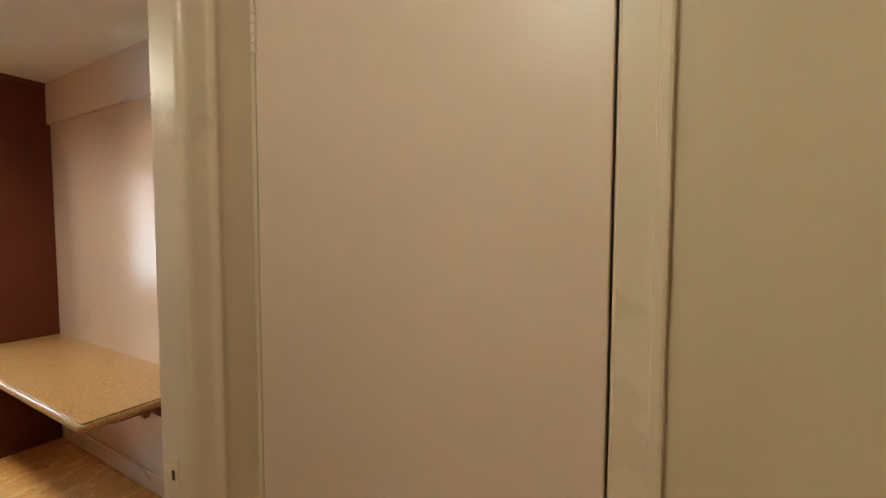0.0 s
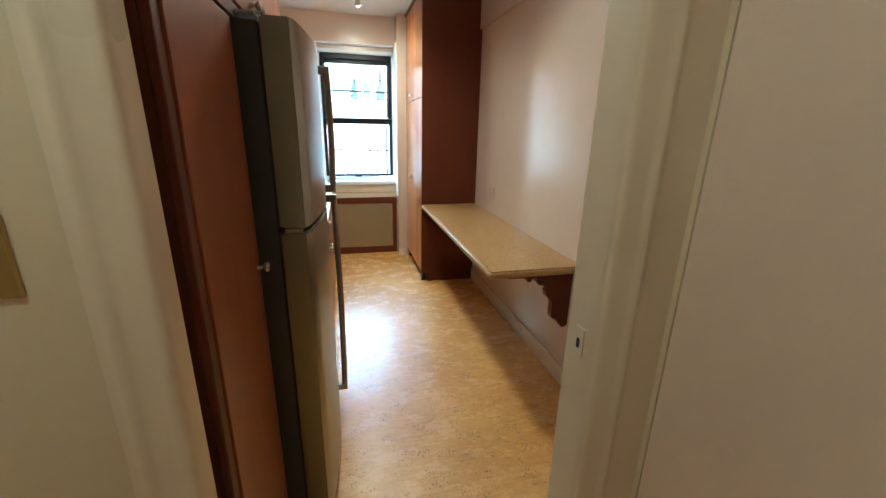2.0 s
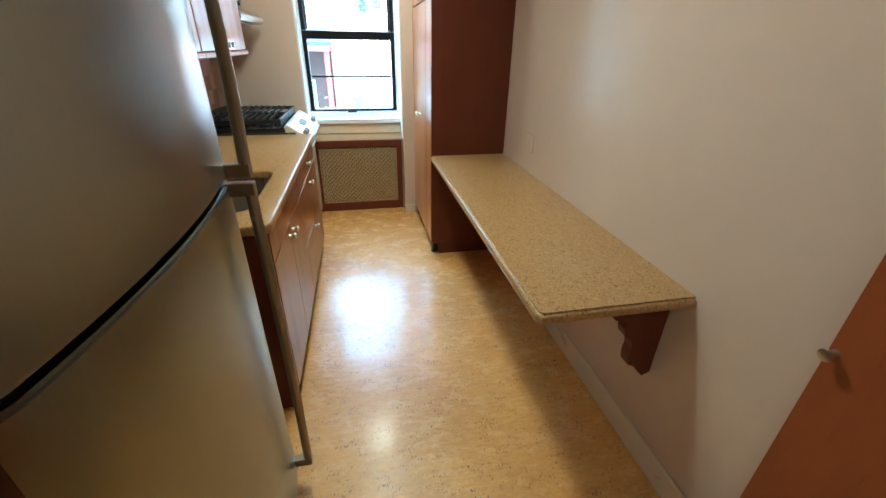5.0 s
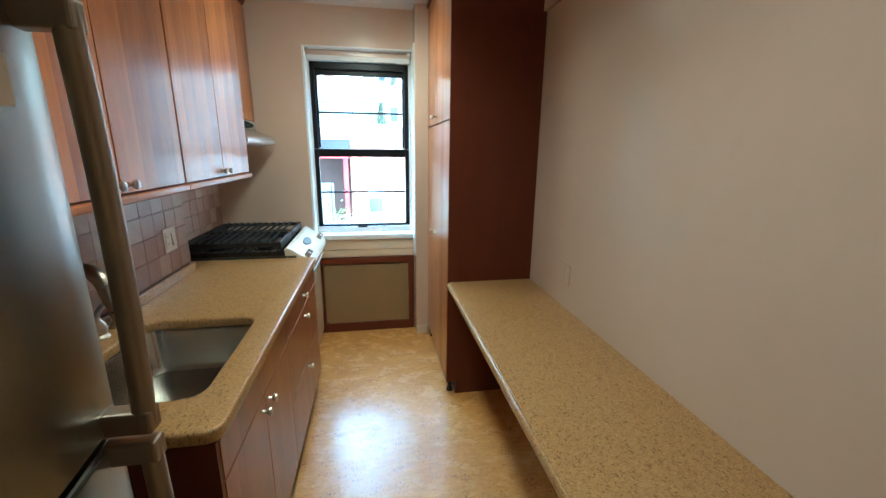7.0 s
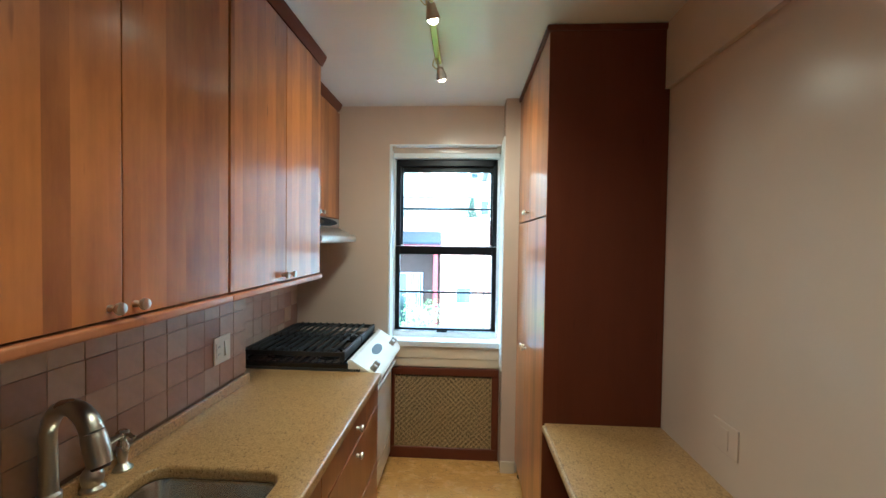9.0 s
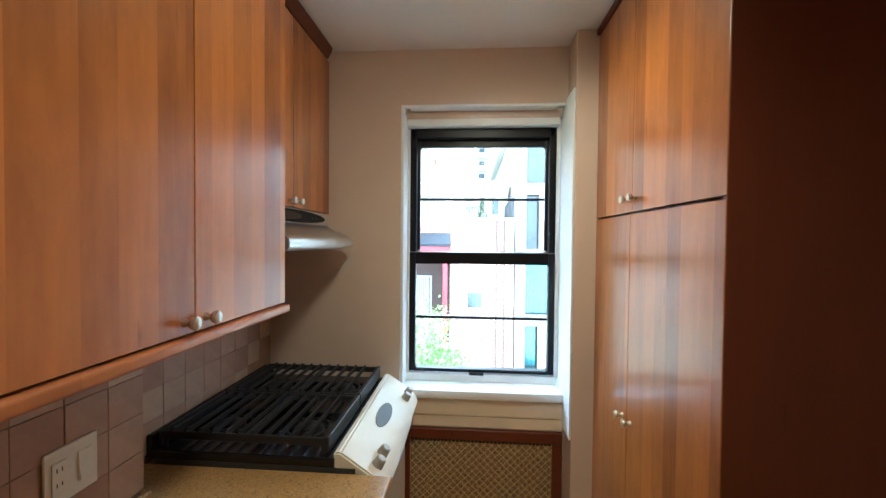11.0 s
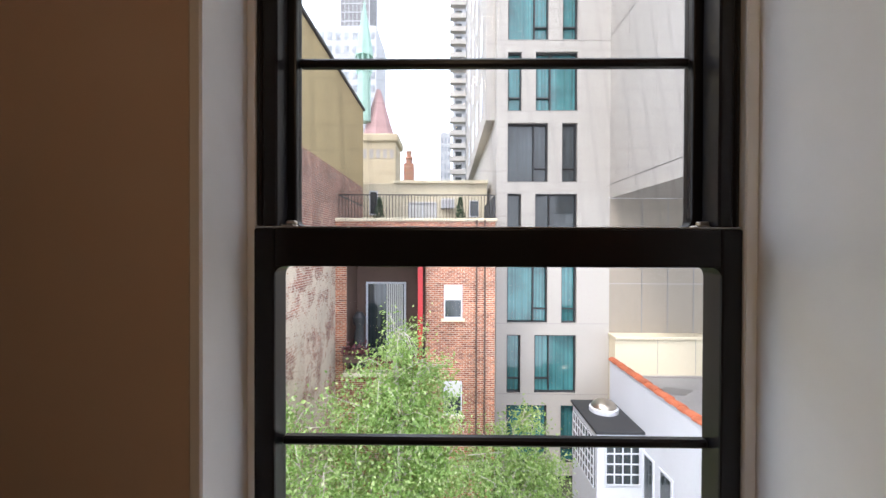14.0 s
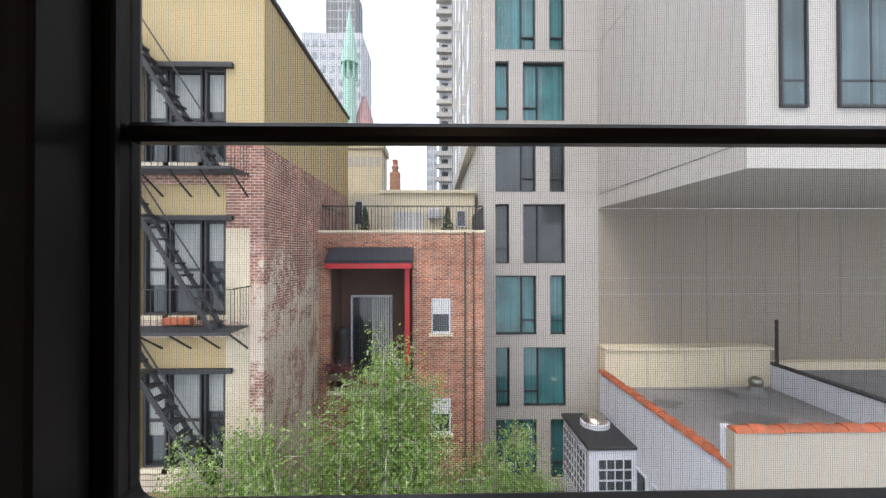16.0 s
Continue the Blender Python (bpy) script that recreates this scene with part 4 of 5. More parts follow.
for bxx in (-0.93, -0.63):
    for byy in (-0.75, -0.36):
        b = part("burner", lathe(bmesh.new(), [(0.055, 0), (0.055, 0.010), (0.040, 0.014), (0.040, 0.022), (0.032, 0.026)], (bxx, byy, TOP - 0.001)), IRON, rng, smooth=True)
        bm = bmesh.new()
        tube(bm, [(bxx + 0.075 * math.cos(radians(a)), byy + 0.075 * math.sin(radians(a)), TOP + 0.012) for a in range(0, 361, 20)], 0.004, 6)
        part("drip_ring", bm, IRON, b, smooth=True)
for g0, g1 in ((RG0 + 0.015, -0.553), (-0.541, RG1 - 0.012)):
    gr = part("grate", B(-1.07, -0.505, g0, g0 + 0.010, TOP + 0.030, TOP + 0.056, bevel=0.002), IRON, rng, "black cast iron grate")
    part("bar", B(-1.07, -0.505, g1 - 0.010, g1, TOP + 0.030, TOP + 0.056, bevel=0.002), IRON, gr)
    part("bar", B(-0.515, -0.497, g0, g1, TOP + 0.006, TOP + 0.060, bevel=0.003), IRON, gr)
    part("bar", B(-1.08, -1.068, g0, g1, TOP + 0.006, TOP + 0.056, bevel=0.003), IRON, gr)
    part("bar", B(-0.79, -0.778, g0, g1, TOP + 0.028, TOP + 0.052, bevel=0.002), IRON, gr)
    for k in range(11):
        x = -1.035 + 0.046 * k
        bm = prism(bmesh.new(), [(g0 + 0.002, TOP + 0.036), (g0 + 0.002, TOP + 0.058), (g0 + 0.012, TOP + 0.066), (g0 + 0.028, TOP + 0.060), (g1 - 0.028, TOP + 0.060), (g1 - 0.012, TOP + 0.066), (g1 - 0.002, TOP + 0.058), (g1 - 0.002, TOP + 0.036), (g1 - 0.05, TOP + 0.046), (g0 + 0.05, TOP + 0.046)], "x", x - 0.004, x + 0.004)
        part("bar", bm, IRON, gr)
    for x in (-1.06, -0.52):
        for y in (g0 + 0.008, g1 - 0.008):
            part("foot", C((x, y, TOP - 0.001), (x, y, TOP + 0.034), 0.007, n=8), IRON, gr)

# ---- range hood ----
hood = thing("range_hood", "stainless steel range hood under the short cabinet", "range hood", (-0.9, -0.55, 1.62))
bm = prism(bmesh.new(), [(XS + 0.012, 1.618), (-0.648, 1.618), (-0.634, 1.621), (-0.627, 1.630), (-0.626, 1.644), (-0.630, 1.657), (-0.642, 1.667), (-0.668, 1.677), (-0.770, 1.712), (-0.782, 1.720), (XS + 0.012, 1.720)], "y", -0.918, -0.165)
bmesh.ops.recalc_face_normals(bm, faces=bm.faces)
bmesh.ops.bevel(bm, geom=[e for e in bm.edges if abs(e.verts[0].co.y - e.verts[1].co.y) < 1e-6], offset=0.003, segments=2, affect="EDGES")
for v in bm.verts:
    if v.co.x > -0.70 and v.co.y > -0.5:
        v.co.y -= 0.065
part("canopy", bm, HOODST, hood, smooth=True)
part("front_strip", B(XS + 0.012, -0.777, -0.918, -0.165, 1.721, 1.782), HOODST, hood)
bm = bmesh.new()
pts = [(-0.552 + 0.335 * math.cos(radians(a)), 1.752 + 0.027 * math.sin(radians(a))) for a in range(0, 360, 12)]
prism(bm, pts, "x", -0.776, -0.773)
part("control_bezel", bm, MATT, hood, "black oval control strip")
bm = prism(bmesh.new(), [(-0.62 + 0.13 * math.cos(radians(a)), 1.752 + 0.017 * math.sin(radians(a))) for a in range(0, 360, 12)], "x", -0.773, -0.771)
part("control_window", bm, ENAMEL, hood, "inner black oval")
part("filter", B(-1.05, -0.70, -0.86, -0.25, 1.611, 1.618), GREY, hood)
for y in (-0.38, -0.34):
    part("button", C((-0.773, y, 1.750), (-0.768, y, 1.750), 0.005, n=10), FRSIDE, hood)

# ---- refrigerator ----
RF0, RF1, RFT, RSP = -3.668, -2.912, 1.775, 1.196
fr = thing("refrigerator", "stainless steel top-freezer refrigerator with bowed doors", "refrigerator", (-0.7, -3.32, 0))
part("body", B(-1.09, -0.362, RF0 + 0.004, RF1 - 0.004, 0.02, RFT - 0.012, bevel=0.006), FRSIDE, fr, "dark grey textured cabinet")


def bowed(z0, z1):
    """A door whose front bulges between its two edges."""
    n, out = 24, []
    for k in range(n + 1):
        u = k / n
        out.append((-0.276 + 0.034 * (1 - (2 * u - 1) ** 2) - (0.009 if k in (0, n) else 0), RF0 + (RF1 - RF0) * u))
    out += [(-0.358, RF1), (-0.358, RF0)]
    bm = prism(bmesh.new(), out, "z", z0, z1)
    bmesh.ops.recalc_face_normals(bm, faces=bm.faces)
    es = [e for e in bm.edges if abs(e.verts[0].co.z - e.verts[1].co.z) < 1e-6]
    bmesh.ops.bevel(bm, geom=es, offset=0.006, segments=2, affect="EDGES")
    return bm


fz = part("freezer_door", bowed(RSP + 0.006, RFT), FRIDGE, fr, "brushed steel door", True)
fd = part("fridge_door", bowed(0.07, RSP - 0.006), FRIDGE, fr, "brushed steel door", True)
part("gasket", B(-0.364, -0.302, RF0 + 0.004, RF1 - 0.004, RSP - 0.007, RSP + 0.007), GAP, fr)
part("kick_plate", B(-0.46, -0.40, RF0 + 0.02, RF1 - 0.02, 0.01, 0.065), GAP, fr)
part("hinge_cap", B(-0.47, -0.37, RF0 + 0.02, RF0 + 0.08, RFT, RFT + 0.012, bevel=0.004), GREY, fr)
part("hinge_cap", B(-0.345, -0.295, RF0 - 0.002, RF0 + 0.04, RSP - 0.006, RSP + 0.006, bevel=0.002), NICKEL, fr)
HY = RF1 - 0.042


def pull(z0, z1, door, low):
    pts = []
    for k in range(13):
        u = k / 12
        pts.append((-0.222 + 0.006 * math.sin(math.pi * u), HY, z0 + (z1 - z0) * u))
    h = part("handle", tube(bmesh.new(), pts, 0.0145, 12), BRONZE, door, "long bronze-grey tubular handle", True)
    for z in (z0 + 0.012, z1 - 0.012):
        part("handle_mount", B(-0.286, -0.208, HY - 0.014, HY + 0.014, z - 0.017, z + 0.017, bevel=0.004, seg=2), BRONZE, h)


pull(RSP + 0.012, RFT - 0.032, fz, False)
pull(0.115, RSP - 0.012, fd, True)
bm = B(-0.280, -0.2560, -3.050, -2.996, 1.630, 1.682, bevel=0.002)
part("badge", bm, PLATE, fz, "small white appliance sticker")
part("badge_mark", C((-0.2562, -3.032, 1.656), (-0.2552, -3.032, 1.656), 0.011, n=16), GREY, fz)
for y in (RF0 + 0.05, RF1 - 0.05):
    part("foot", C((-0.47, y, 0.0), (-0.47, y, 0.025), 0.02, n=10), GAP, fr)

# ---- track lamps ----
trk = thing("track_light", "ceiling track with four brushed spot heads", "track light", (0.0, -1.7, ZC))
part("rail", B(-0.016, 0.016, -2.75, -0.86, ZC - 0.022, ZC - 0.001, bevel=0.003), BRASS, trk)
HEADS = ((-0.92, 3.6, 0.55, (0.4, 0.2, -1.0)), (-1.50, 3.8, 0.35, (-0.3, 0.6, -1.0)), (-2.12, 3.5, 0.1, (0.1, 0.0, -1.0)), (-2.42, 4.6, -0.3, (0.2, -0.75, -1.0)))
for y, on, lean, way in HEADS:
    h = part("head_arm", tube(bmesh.new(), [(0, y, ZC - 0.02), (0, y, ZC - 0.05), (0.012, y + 0.02, ZC - 0.075)], 0.006, 8), NICKEL, trk, smooth=True)
    a = Vector((0.012, y + 0.02, ZC - 0.070))
    d = Vector((0.15 * (1 if lean > 0 else -1), lean, -0.85)).normalized()
    bm = cyl(bmesh.new(), a - d * 0.012, a + d * 0.045, 0.017, 0.030, n=16)
    part("shade", bm, NICKEL, h, smooth=True)
    bm = ball(bmesh.new(), a + d * 0.046, 0.021, (1, 1, 0.6), 12)
    part("bulb", bm, BULB if on else NICKEL, h, smooth=True)
    cord = [(0.0, y - 0.012, ZC - 0.022), (-0.022, y - 0.018, ZC - 0.036), (-0.028, y - 0.004, ZC - 0.056), (-0.012, y + 0.012, ZC - 0.066), (0.006, y + 0.018, ZC - 0.062)]
    part("cord", tube(bmesh.new(), cord, 0.0028, 6), BRASS, h, "curled brass-coloured lamp cord", True)
    if on:
        ld = bpy.data.lights.new("spot_bulb", "SPOT")
        ld.energy, ld.color, ld.spot_size, ld.spot_blend, ld.shadow_soft_size = on, (1.0, 0.75, 0.48), radians(150), 1.0, 0.12
        lo = new("spot_bulb", ld)
        lo.matrix_world = look(a + d * 0.085, a + d * 0.085 + Vector(way))

# ---- tiles on the splash walls ----
PT = 0.105
tile_mesh = None


def tile_at(parent, x, y, z):
    global tile_mesh
    if tile_mesh is None:
        bm = B(-0.004, 0.004, -PT / 2 + 0.0006, PT / 2 - 0.0006, -PT / 2 + 0.0006, PT / 2 - 0.0006, bevel=0.0012)
        bmesh.ops.recalc_face_normals(bm, faces=bm.faces)
        tile_mesh = bpy.data.meshes.new("tile")
        bm.to_mesh(tile_mesh)
        bm.free()
        tile_mesh.materials.append(TILE)
    t = new("tile", tile_mesh)
    t.parent = parent
    t.matrix_basis = pose(x + random.uniform(-0.0008, 0.0008), y, z, random.uniform(-0.4, 0.4), random.uniform(-0.5, 0.5), random.uniform(-0.5, 0.5))


for i in range(15):
    for j in range(5):
        tile_at(splash, XB - 0.004, -1.135 - PT * (i + 0.5), 0.968 + PT * (j + 0.5))
stove_wall = setting("wall_stove_tiles", B(XS, XS + 0.004, -0.964, -0.102, 0.90, 1.80), GROUT, "tiled wall behind the range")
for i in range(8):
    for j in range(7):
        tile_at(stove_wall, XS + 0.006, -0.115 - PT * (i + 0.5), 0.935 + PT * (j + 0.5))

# ---- outdoors ----
STUCCO = pbr("yellow_stucco", (0.43, 0.34, 0.185), 0.85, var=0.12, scale=0.5, fine=14, bump=0.25)
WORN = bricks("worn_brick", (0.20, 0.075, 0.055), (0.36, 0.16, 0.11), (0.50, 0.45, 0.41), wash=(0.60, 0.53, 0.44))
REDBRICK = bricks("red_brick", (0.20, 0.060, 0.038), (0.44, 0.165, 0.092), (0.50, 0.43, 0.36))
# brown for pipes and planter; on the balcony walls it carries the recess shade
RECESS = pbr("brown_and_recess_shade", (0.115, 0.072, 0.058), 0.8, var=0.15, scale=1.5, fine=20, bump=0.2)
CREAM = pbr("cream_render", (0.62, 0.56, 0.42), 0.85, var=0.08, scale=0.4, fine=12, bump=0.2)
PALE = pbr("pale_worn_paint", (0.50, 0.44, 0.33), 0.85, var=0.18, scale=1.4, fine=16, bump=0.3)
STONEW = pbr("tan_church_stone", (0.47, 0.40, 0.28), 0.85, var=0.12, scale=0.5, fine=6, bump=0.2)
CONCRETE = pbr("pale_cladding", (0.41, 0.39, 0.36), 0.7, var=0.06, scale=0.35, fine=9, bump=0.15)
# greyer than the cream render: the parapet front's shade put into the colour
BEIGE = pbr("beige_shaded_render", (0.36, 0.33, 0.28), 0.85, var=0.10, scale=0.5, fine=8, bump=0.2)
# cladding darkened: shade under the overhanging wing put into the base colour
COURT = pbr("court_panels_shaded", (0.285, 0.25, 0.205), 0.75, var=0.10, scale=0.3, fine=6, bump=0.1, stretch=(1, 1, 0.3))
WHITEW = pbr("whitewashed_wall", (0.57, 0.60, 0.66), 0.8, var=0.06, scale=0.5, fine=10, bump=0.2)
ROOFING = pbr("grey_roofing", (0.22, 0.22, 0.225), 0.75, var=0.22, scale=0.45, fine=12, bump=0.3)
PATCH = pbr("roof_puddle_patch", (0.13, 0.13, 0.135), 0.55, var=0.25, scale=1.2, fine=14, bump=0.3)
CLAY = pbr("orange_roof_tile", (0.37, 0.105, 0.05), 0.75, var=0.28, scale=3, fine=30, bump=0.2, per=0.12)
SMOKE = glass("smoky_window", dark=(0.05, 0.085, 0.092))
TEAL = glass("teal_window", dark=(0.045, 0.16, 0.17))
DARKG = glass("dark_window", dark=(0.035, 0.045, 0.05))
CURTAIN = pbr("net_curtain", (0.30, 0.32, 0.31), 0.8, var=0.25, scale=3.0, fine=30, bump=0.3, stretch=(6, 6, 0.3))
BLIND = pbr("pale_blind", (0.55, 0.56, 0.55), 0.6, var=0.05, bump=0)
RED = pbr("red_paint", (0.42, 0.03, 0.035), 0.5, var=0.1, bump=0.05)
STEELD = pbr("dark_iron", (0.03, 0.032, 0.036), 0.6, var=0.2, bump=0.1)
# copper and red slate lightened: the veil of haze put into both colours
COPPER = pbr("hazy_green_copper", (0.36, 0.55, 0.48), 0.7, var=0.15, scale=0.6, bump=0.1)
SLATE = pbr("hazy_red_slate", (0.42, 0.27, 0.27), 0.8, var=0.15, scale=0.7, bump=0.1)
TOWER = pbr("tower_concrete", (0.50, 0.51, 0.53), 0.8, var=0.1, scale=0.1, fine=2, bump=0)
GRASS = pbr("garden_ground", (0.09, 0.10, 0.06), 0.95, var=0.3, scale=0.6, fine=10, bump=0.4)
BARK = pbr("bark", (0.40, 0.37, 0.32), 0.9, var=0.3, scale=6, fine=40, bump=0.5)
AWN = pbr("awning_cloth", (0.035, 0.04, 0.05), 0.7, var=0.2, bump=0.1)

# far panes almost as pale as the concrete: haze put into the colour
FARGLASS = glass("hazy_far_window", dark=(0.34, 0.37, 0.40))
G0 = -9.6
setting("ground", B(-400, 400, 0.6, 800, G0 - 0.4, G0), GRASS, "dim garden ground far below the window")


def opening(parent, x0, x1, y, z0, z1, pane, frame_mat, depth=0.18, mid=None, rail=None, sill=None):
    """A window set back in a wall that faces the kitchen: frame, panes, bars, sill."""
    w = part("window", B(x0, x0 + 0.05, y - 0.02, y + depth, z0, z1), frame_mat, parent)
    part("frame", B(x1 - 0.05, x1, y - 0.02, y + depth, z0, z1), frame_mat, w)
    part("frame", B(x0 + 0.05, x1 - 0.05, y - 0.02, y + depth, z1 - 0.06, z1), frame_mat, w)
    part("frame", B(x0 + 0.05, x1 - 0.05, y - 0.02, y + depth, z0, z0 + 0.06), frame_mat, w)
    part("pane", B(x0 + 0.05, x1 - 0.05, y + depth - 0.05, y + depth - 0.03, z0 + 0.06, z1 - 0.06), pane, w)
    if mid:
        part("mullion", B(mid - 0.03, mid + 0.03, y + 0.02, y + depth - 0.03, z0 + 0.06, z1 - 0.06), frame_mat, w)
    if rail:
        part("transom", B(*rail, y + 0.02, y + depth - 0.03, z0 + 0.62, z0 + 0.68), frame_mat, w)
    if sill:
        part("sill", B(x0 - 0.1, x1 + 0.1, y - 0.12, y + 0.02, z0 - 0.1, z0 - 0.001), sill, w)
    return w


# pale modern block
mod = thing("apartment_block", "pale clad modern apartment block with tall teal windows", "building", (5, 18, G0))
MY = 18.0
cols = ((2.71, 3.36, 4.01, 5.97), (2.71, 4.61, 5.26, 5.95))
part("wall", B(2.19, 2.71, MY, 40, G0, 34), CONCRETE, mod)
part("wall", B(5.97, 7.5, MY, 40, G0, 34), CONCRETE, mod)
part("wall", B(2.71, 5.97, MY + 0.35, 40, G0, 34), CONCRETE, mod)
for k in range(-7, 7):
    z1 = 10.66 - 3.32 * k
    a, b, c, d = cols[k % 2]
    part("spandrel", B(2.71, 5.97, MY, MY + 0.34, z1, z1 + 0.57), CONCRETE, mod)
    part("pier", B(b, c, MY, MY + 0.34, z1 - 2.75, z1), CONCRETE, mod)
    for q, (x0, x1) in enumerate(((a, b), (c, d))):
        wide = x1 - x0 > 1
        m = (x0 + (x1 - x0) * (0.36 if q else 0.66)) if wide else None
        r = ((x0 + 0.05, m) if q else (m, x1 - 0.05)) if wide else (x0 + 0.05, x1 - 0.05)
        opening(mod, x0, x1, MY + 0.14, z1 - 2.75, z1, DARKG if k in (1, 2, 6) else TEAL, STEELD, 0.2, m, r)
for k in range(-7, 7):
    part("floor_band", B(2.19, 7.5, MY - 0.012, MY - 0.001, 11.18 - 3.32 * k, 11.225 - 3.32 * k), GREY, mod)
part("side_bay", B(1.75, 2.19, 18.7, 40, 7.7, 34), CONCRETE, mod)
for k in range(5):
    for y in (20.5, 24, 28, 33):
        z0 = 8.6 + 3.32 * k
        part("side_window", B(1.735, 1.75, y, y + 1.6, z0, z0 + 2.0), DARKG, mod)
# its wing that hangs out over the low roof
wing = thing("overhanging_wing", "pale clad upper storeys hanging out over a low roof", "building", (12, 14, 4.2))
part("wall", B(7.5, 26, 9.2, 18.0, 4.47, 34), CONCRETE, wing)
part("soffit_band", B(7.5, 26, 9.2, 18.0, 3.82, 4.465), CONCRETE, wing)
part("joint", B(7.485, 7.5, 9.2, 18.0, 4.455, 4.47), STEELD, wing)
for k in range(4):
    z0 = 5.3 + 3.32 * k
    for x0, x1 in ((8.3, 8.98), (9.75, 11.4), (12.4, 13.1)):
        opening(wing, x0, x1, 9.13, z0, z0 + 2.75, SMOKE, STEELD, 0.075, (x0 + x1) / 2 if x1 - x0 > 1 else None, (x0 + 0.05, x1 - 0.05))
for y in (11.6, 13.9, 16.1):
    for z in (8.1, 11.4):
        part("joint", B(7.492, 7.5, y, y + 0.02, 4.48, 20), GREY, wing) if z < 9 else part("joint", B(7.492, 7.5, 9.2, 18, z, z + 0.02), GREY, wing)
back = thing("court_wall", "panelled wall with the overhang shade put into its colour", "building", (14, 18, G0))
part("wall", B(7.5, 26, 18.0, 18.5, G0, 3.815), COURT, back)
for x in (9.0, 10.2, 11.4, 12.6, 13.8, 15.4, 17, 19):
    part("panel_joint", B(x, x + 0.03, 17.985, 18.0, -2.5, 3.8), ROOFING, back)
part("panel_joint", B(7.5, 26, 17.985, 18.0, 0.55, 0.58), GREY, back)
part("panel_joint", B(7.5, 26, 17.985, 18.0, -0.20, -0.17), GREY, back)

# low building with tiled parapets
low = thing("low_building", "low whitewashed building with a flat grey roof and orange tile coping", "building", (12, 13, G0))
part("wall", B(7.26, 7.50, 9.655, 17.3, G0, -3.58), WHITEW, low, "white rendered side wall")
part("wall", B(7.26, 26, 9.35, 9.65, G0, -2.68), BEIGE, low)
part("roof", B(7.5, 15.0, 9.65, 17.3, G0, -4.35), ROOFING, low, "flat grey roof with stains")
part("wall", B(7.5, 15.0, 17.3, 17.98, G0, -2.62), CREAM, low)
part("ledge", B(7.45, 15.1, 17.15, 17.98, -2.62, -2.48, bevel=0.02), CREAM, low)
part("gutter", B(7.5, 15.0, 17.22, 17.3, -4.349, -4.25, bevel=0.02), GREY, low)
for x in (9.4, 11.1, 12.9):
    part("wall_joint", B(x, x + 0.02, 17.29, 17.3, -4.2, -2.65), BEIGE, low)
# flat dark patches stand for puddles on the roof
for k, (x, y, w) in enumerate(((9.2, 15.6, 0.5), (11.4, 14.0, 0.8), (10.6, 12.2, 0.6))):
    bm = bmesh.new()
    rim = [(x + w * (1.5 + 0.35 * math.sin(3 * a + k)) * math.cos(a), y + w * (0.8 + 0.2 * math.cos(4 * a + k)) * math.sin(a)) for a in [j * math.pi / 12 for j in range(24)]]
    part("roof_patch", prism(bm, rim, "z", -4.35, -4.344), PATCH, low, "darker puddle patch on the roof")
part("corner_post", B(7.275, 7.49, 9.66, 9.90, -3.50, -2.66, bevel=0.02), WHITEW, low)
part("wall", B(15.0, 15.3, 9.65, 17.98, G0, -3.30), WHITEW, low)
part("flashing", B(14.97, 15.34, 9.65, 17.98, -3.30, -3.24, bevel=0.01), STEELD, low)
part("roof", B(15.3, 26, 9.65, 17.98, G0, -3.6), ROOFING, low)
part("kerb", B(15.34, 26, 17.4, 17.98, -3.6, -3.25, bevel=0.02), CREAM, low)
bm = bmesh.new()
tube(bm, [(15.1, 17.05, -3.3), (15.1, 17.05, -1.25)], 0.07, 8)
part("vent_pipe", bm, STEELD, low)
part("roof_vent", ball(bmesh.new(), (13.6, 16.4, -3.78), 0.28, (1, 1, 0.9), 14), STEEL, low, smooth=True)
part("vent_base", B(12.6, 13.9, 16.1, 16.9, -4.35, -4.15, bevel=0.03), ROOFING, low)
part("vent_stub", lathe(bmesh.new(), [(0.32, 0), (0.32, 0.2), (0.2, 0.45), (0.2, 0.5)], (13.6, 16.4, -4.35)), ROOFING, low)
ridge = []
for k in range(11):
    u = [math.pi * j / 6 for j in range(7)]
    ridge.append([(0.17 * math.cos(a), 0.11 * math.sin(a)) for a in u])
for k in range(22):
    y = 9.45 + k * 0.358
    bm = prism(bmesh.new(), [(7.38 + px * (1 + 0.10 * (k % 2)), -3.60 + (0.030 if k % 2 else 0.0) + pz + random.uniform(0, 0.02)) for px, pz in ridge[0]], "y", y, y + 0.372)
    part("coping_tile", bm, CLAY, low)
for k in range(30):
    x = 7.30 + k * 0.40
    bm = prism(bmesh.new(), [(9.50 + px * (1.1 + 0.10 * (k % 2)), -2.68 + (0.028 if k % 2 else 0.0) + pz + random.uniform(0, 0.02)) for px, pz in ridge[0]], "x", x, x + 0.412)
    part("coping_tile", bm, CLAY, low)

hut = thing("garden_bay", "white glazed bay with a flat dark roof and domed skylight", "building", (6.3, 15.6, G0))
part("wall", B(5.52, 7.26, 14.12, 17.0, G0, -5.42), WHITEW, hut)
part("roof", B(5.44, 7.26, 14.02, 17.1, -5.42, -5.30, bevel=0.02), STEELD, hut)
part("skylight_curb", lathe(bmesh.new(), [(0.58, 0), (0.58, 0.16), (0.53, 0.19)], (6.45, 15.9, -5.30), n=28), WHITEW, hut, smooth=True)
part("skylight_dome", ball(bmesh.new(), (6.45, 15.9, -5.13), 0.51, (1, 1, 0.62), 24), NICKEL, hut, "bronze-tinted domed skylight", True)
w = part("window", B(5.83, 7.07, 14.075, 14.12, -7.3, -5.75), DARKG, hut)
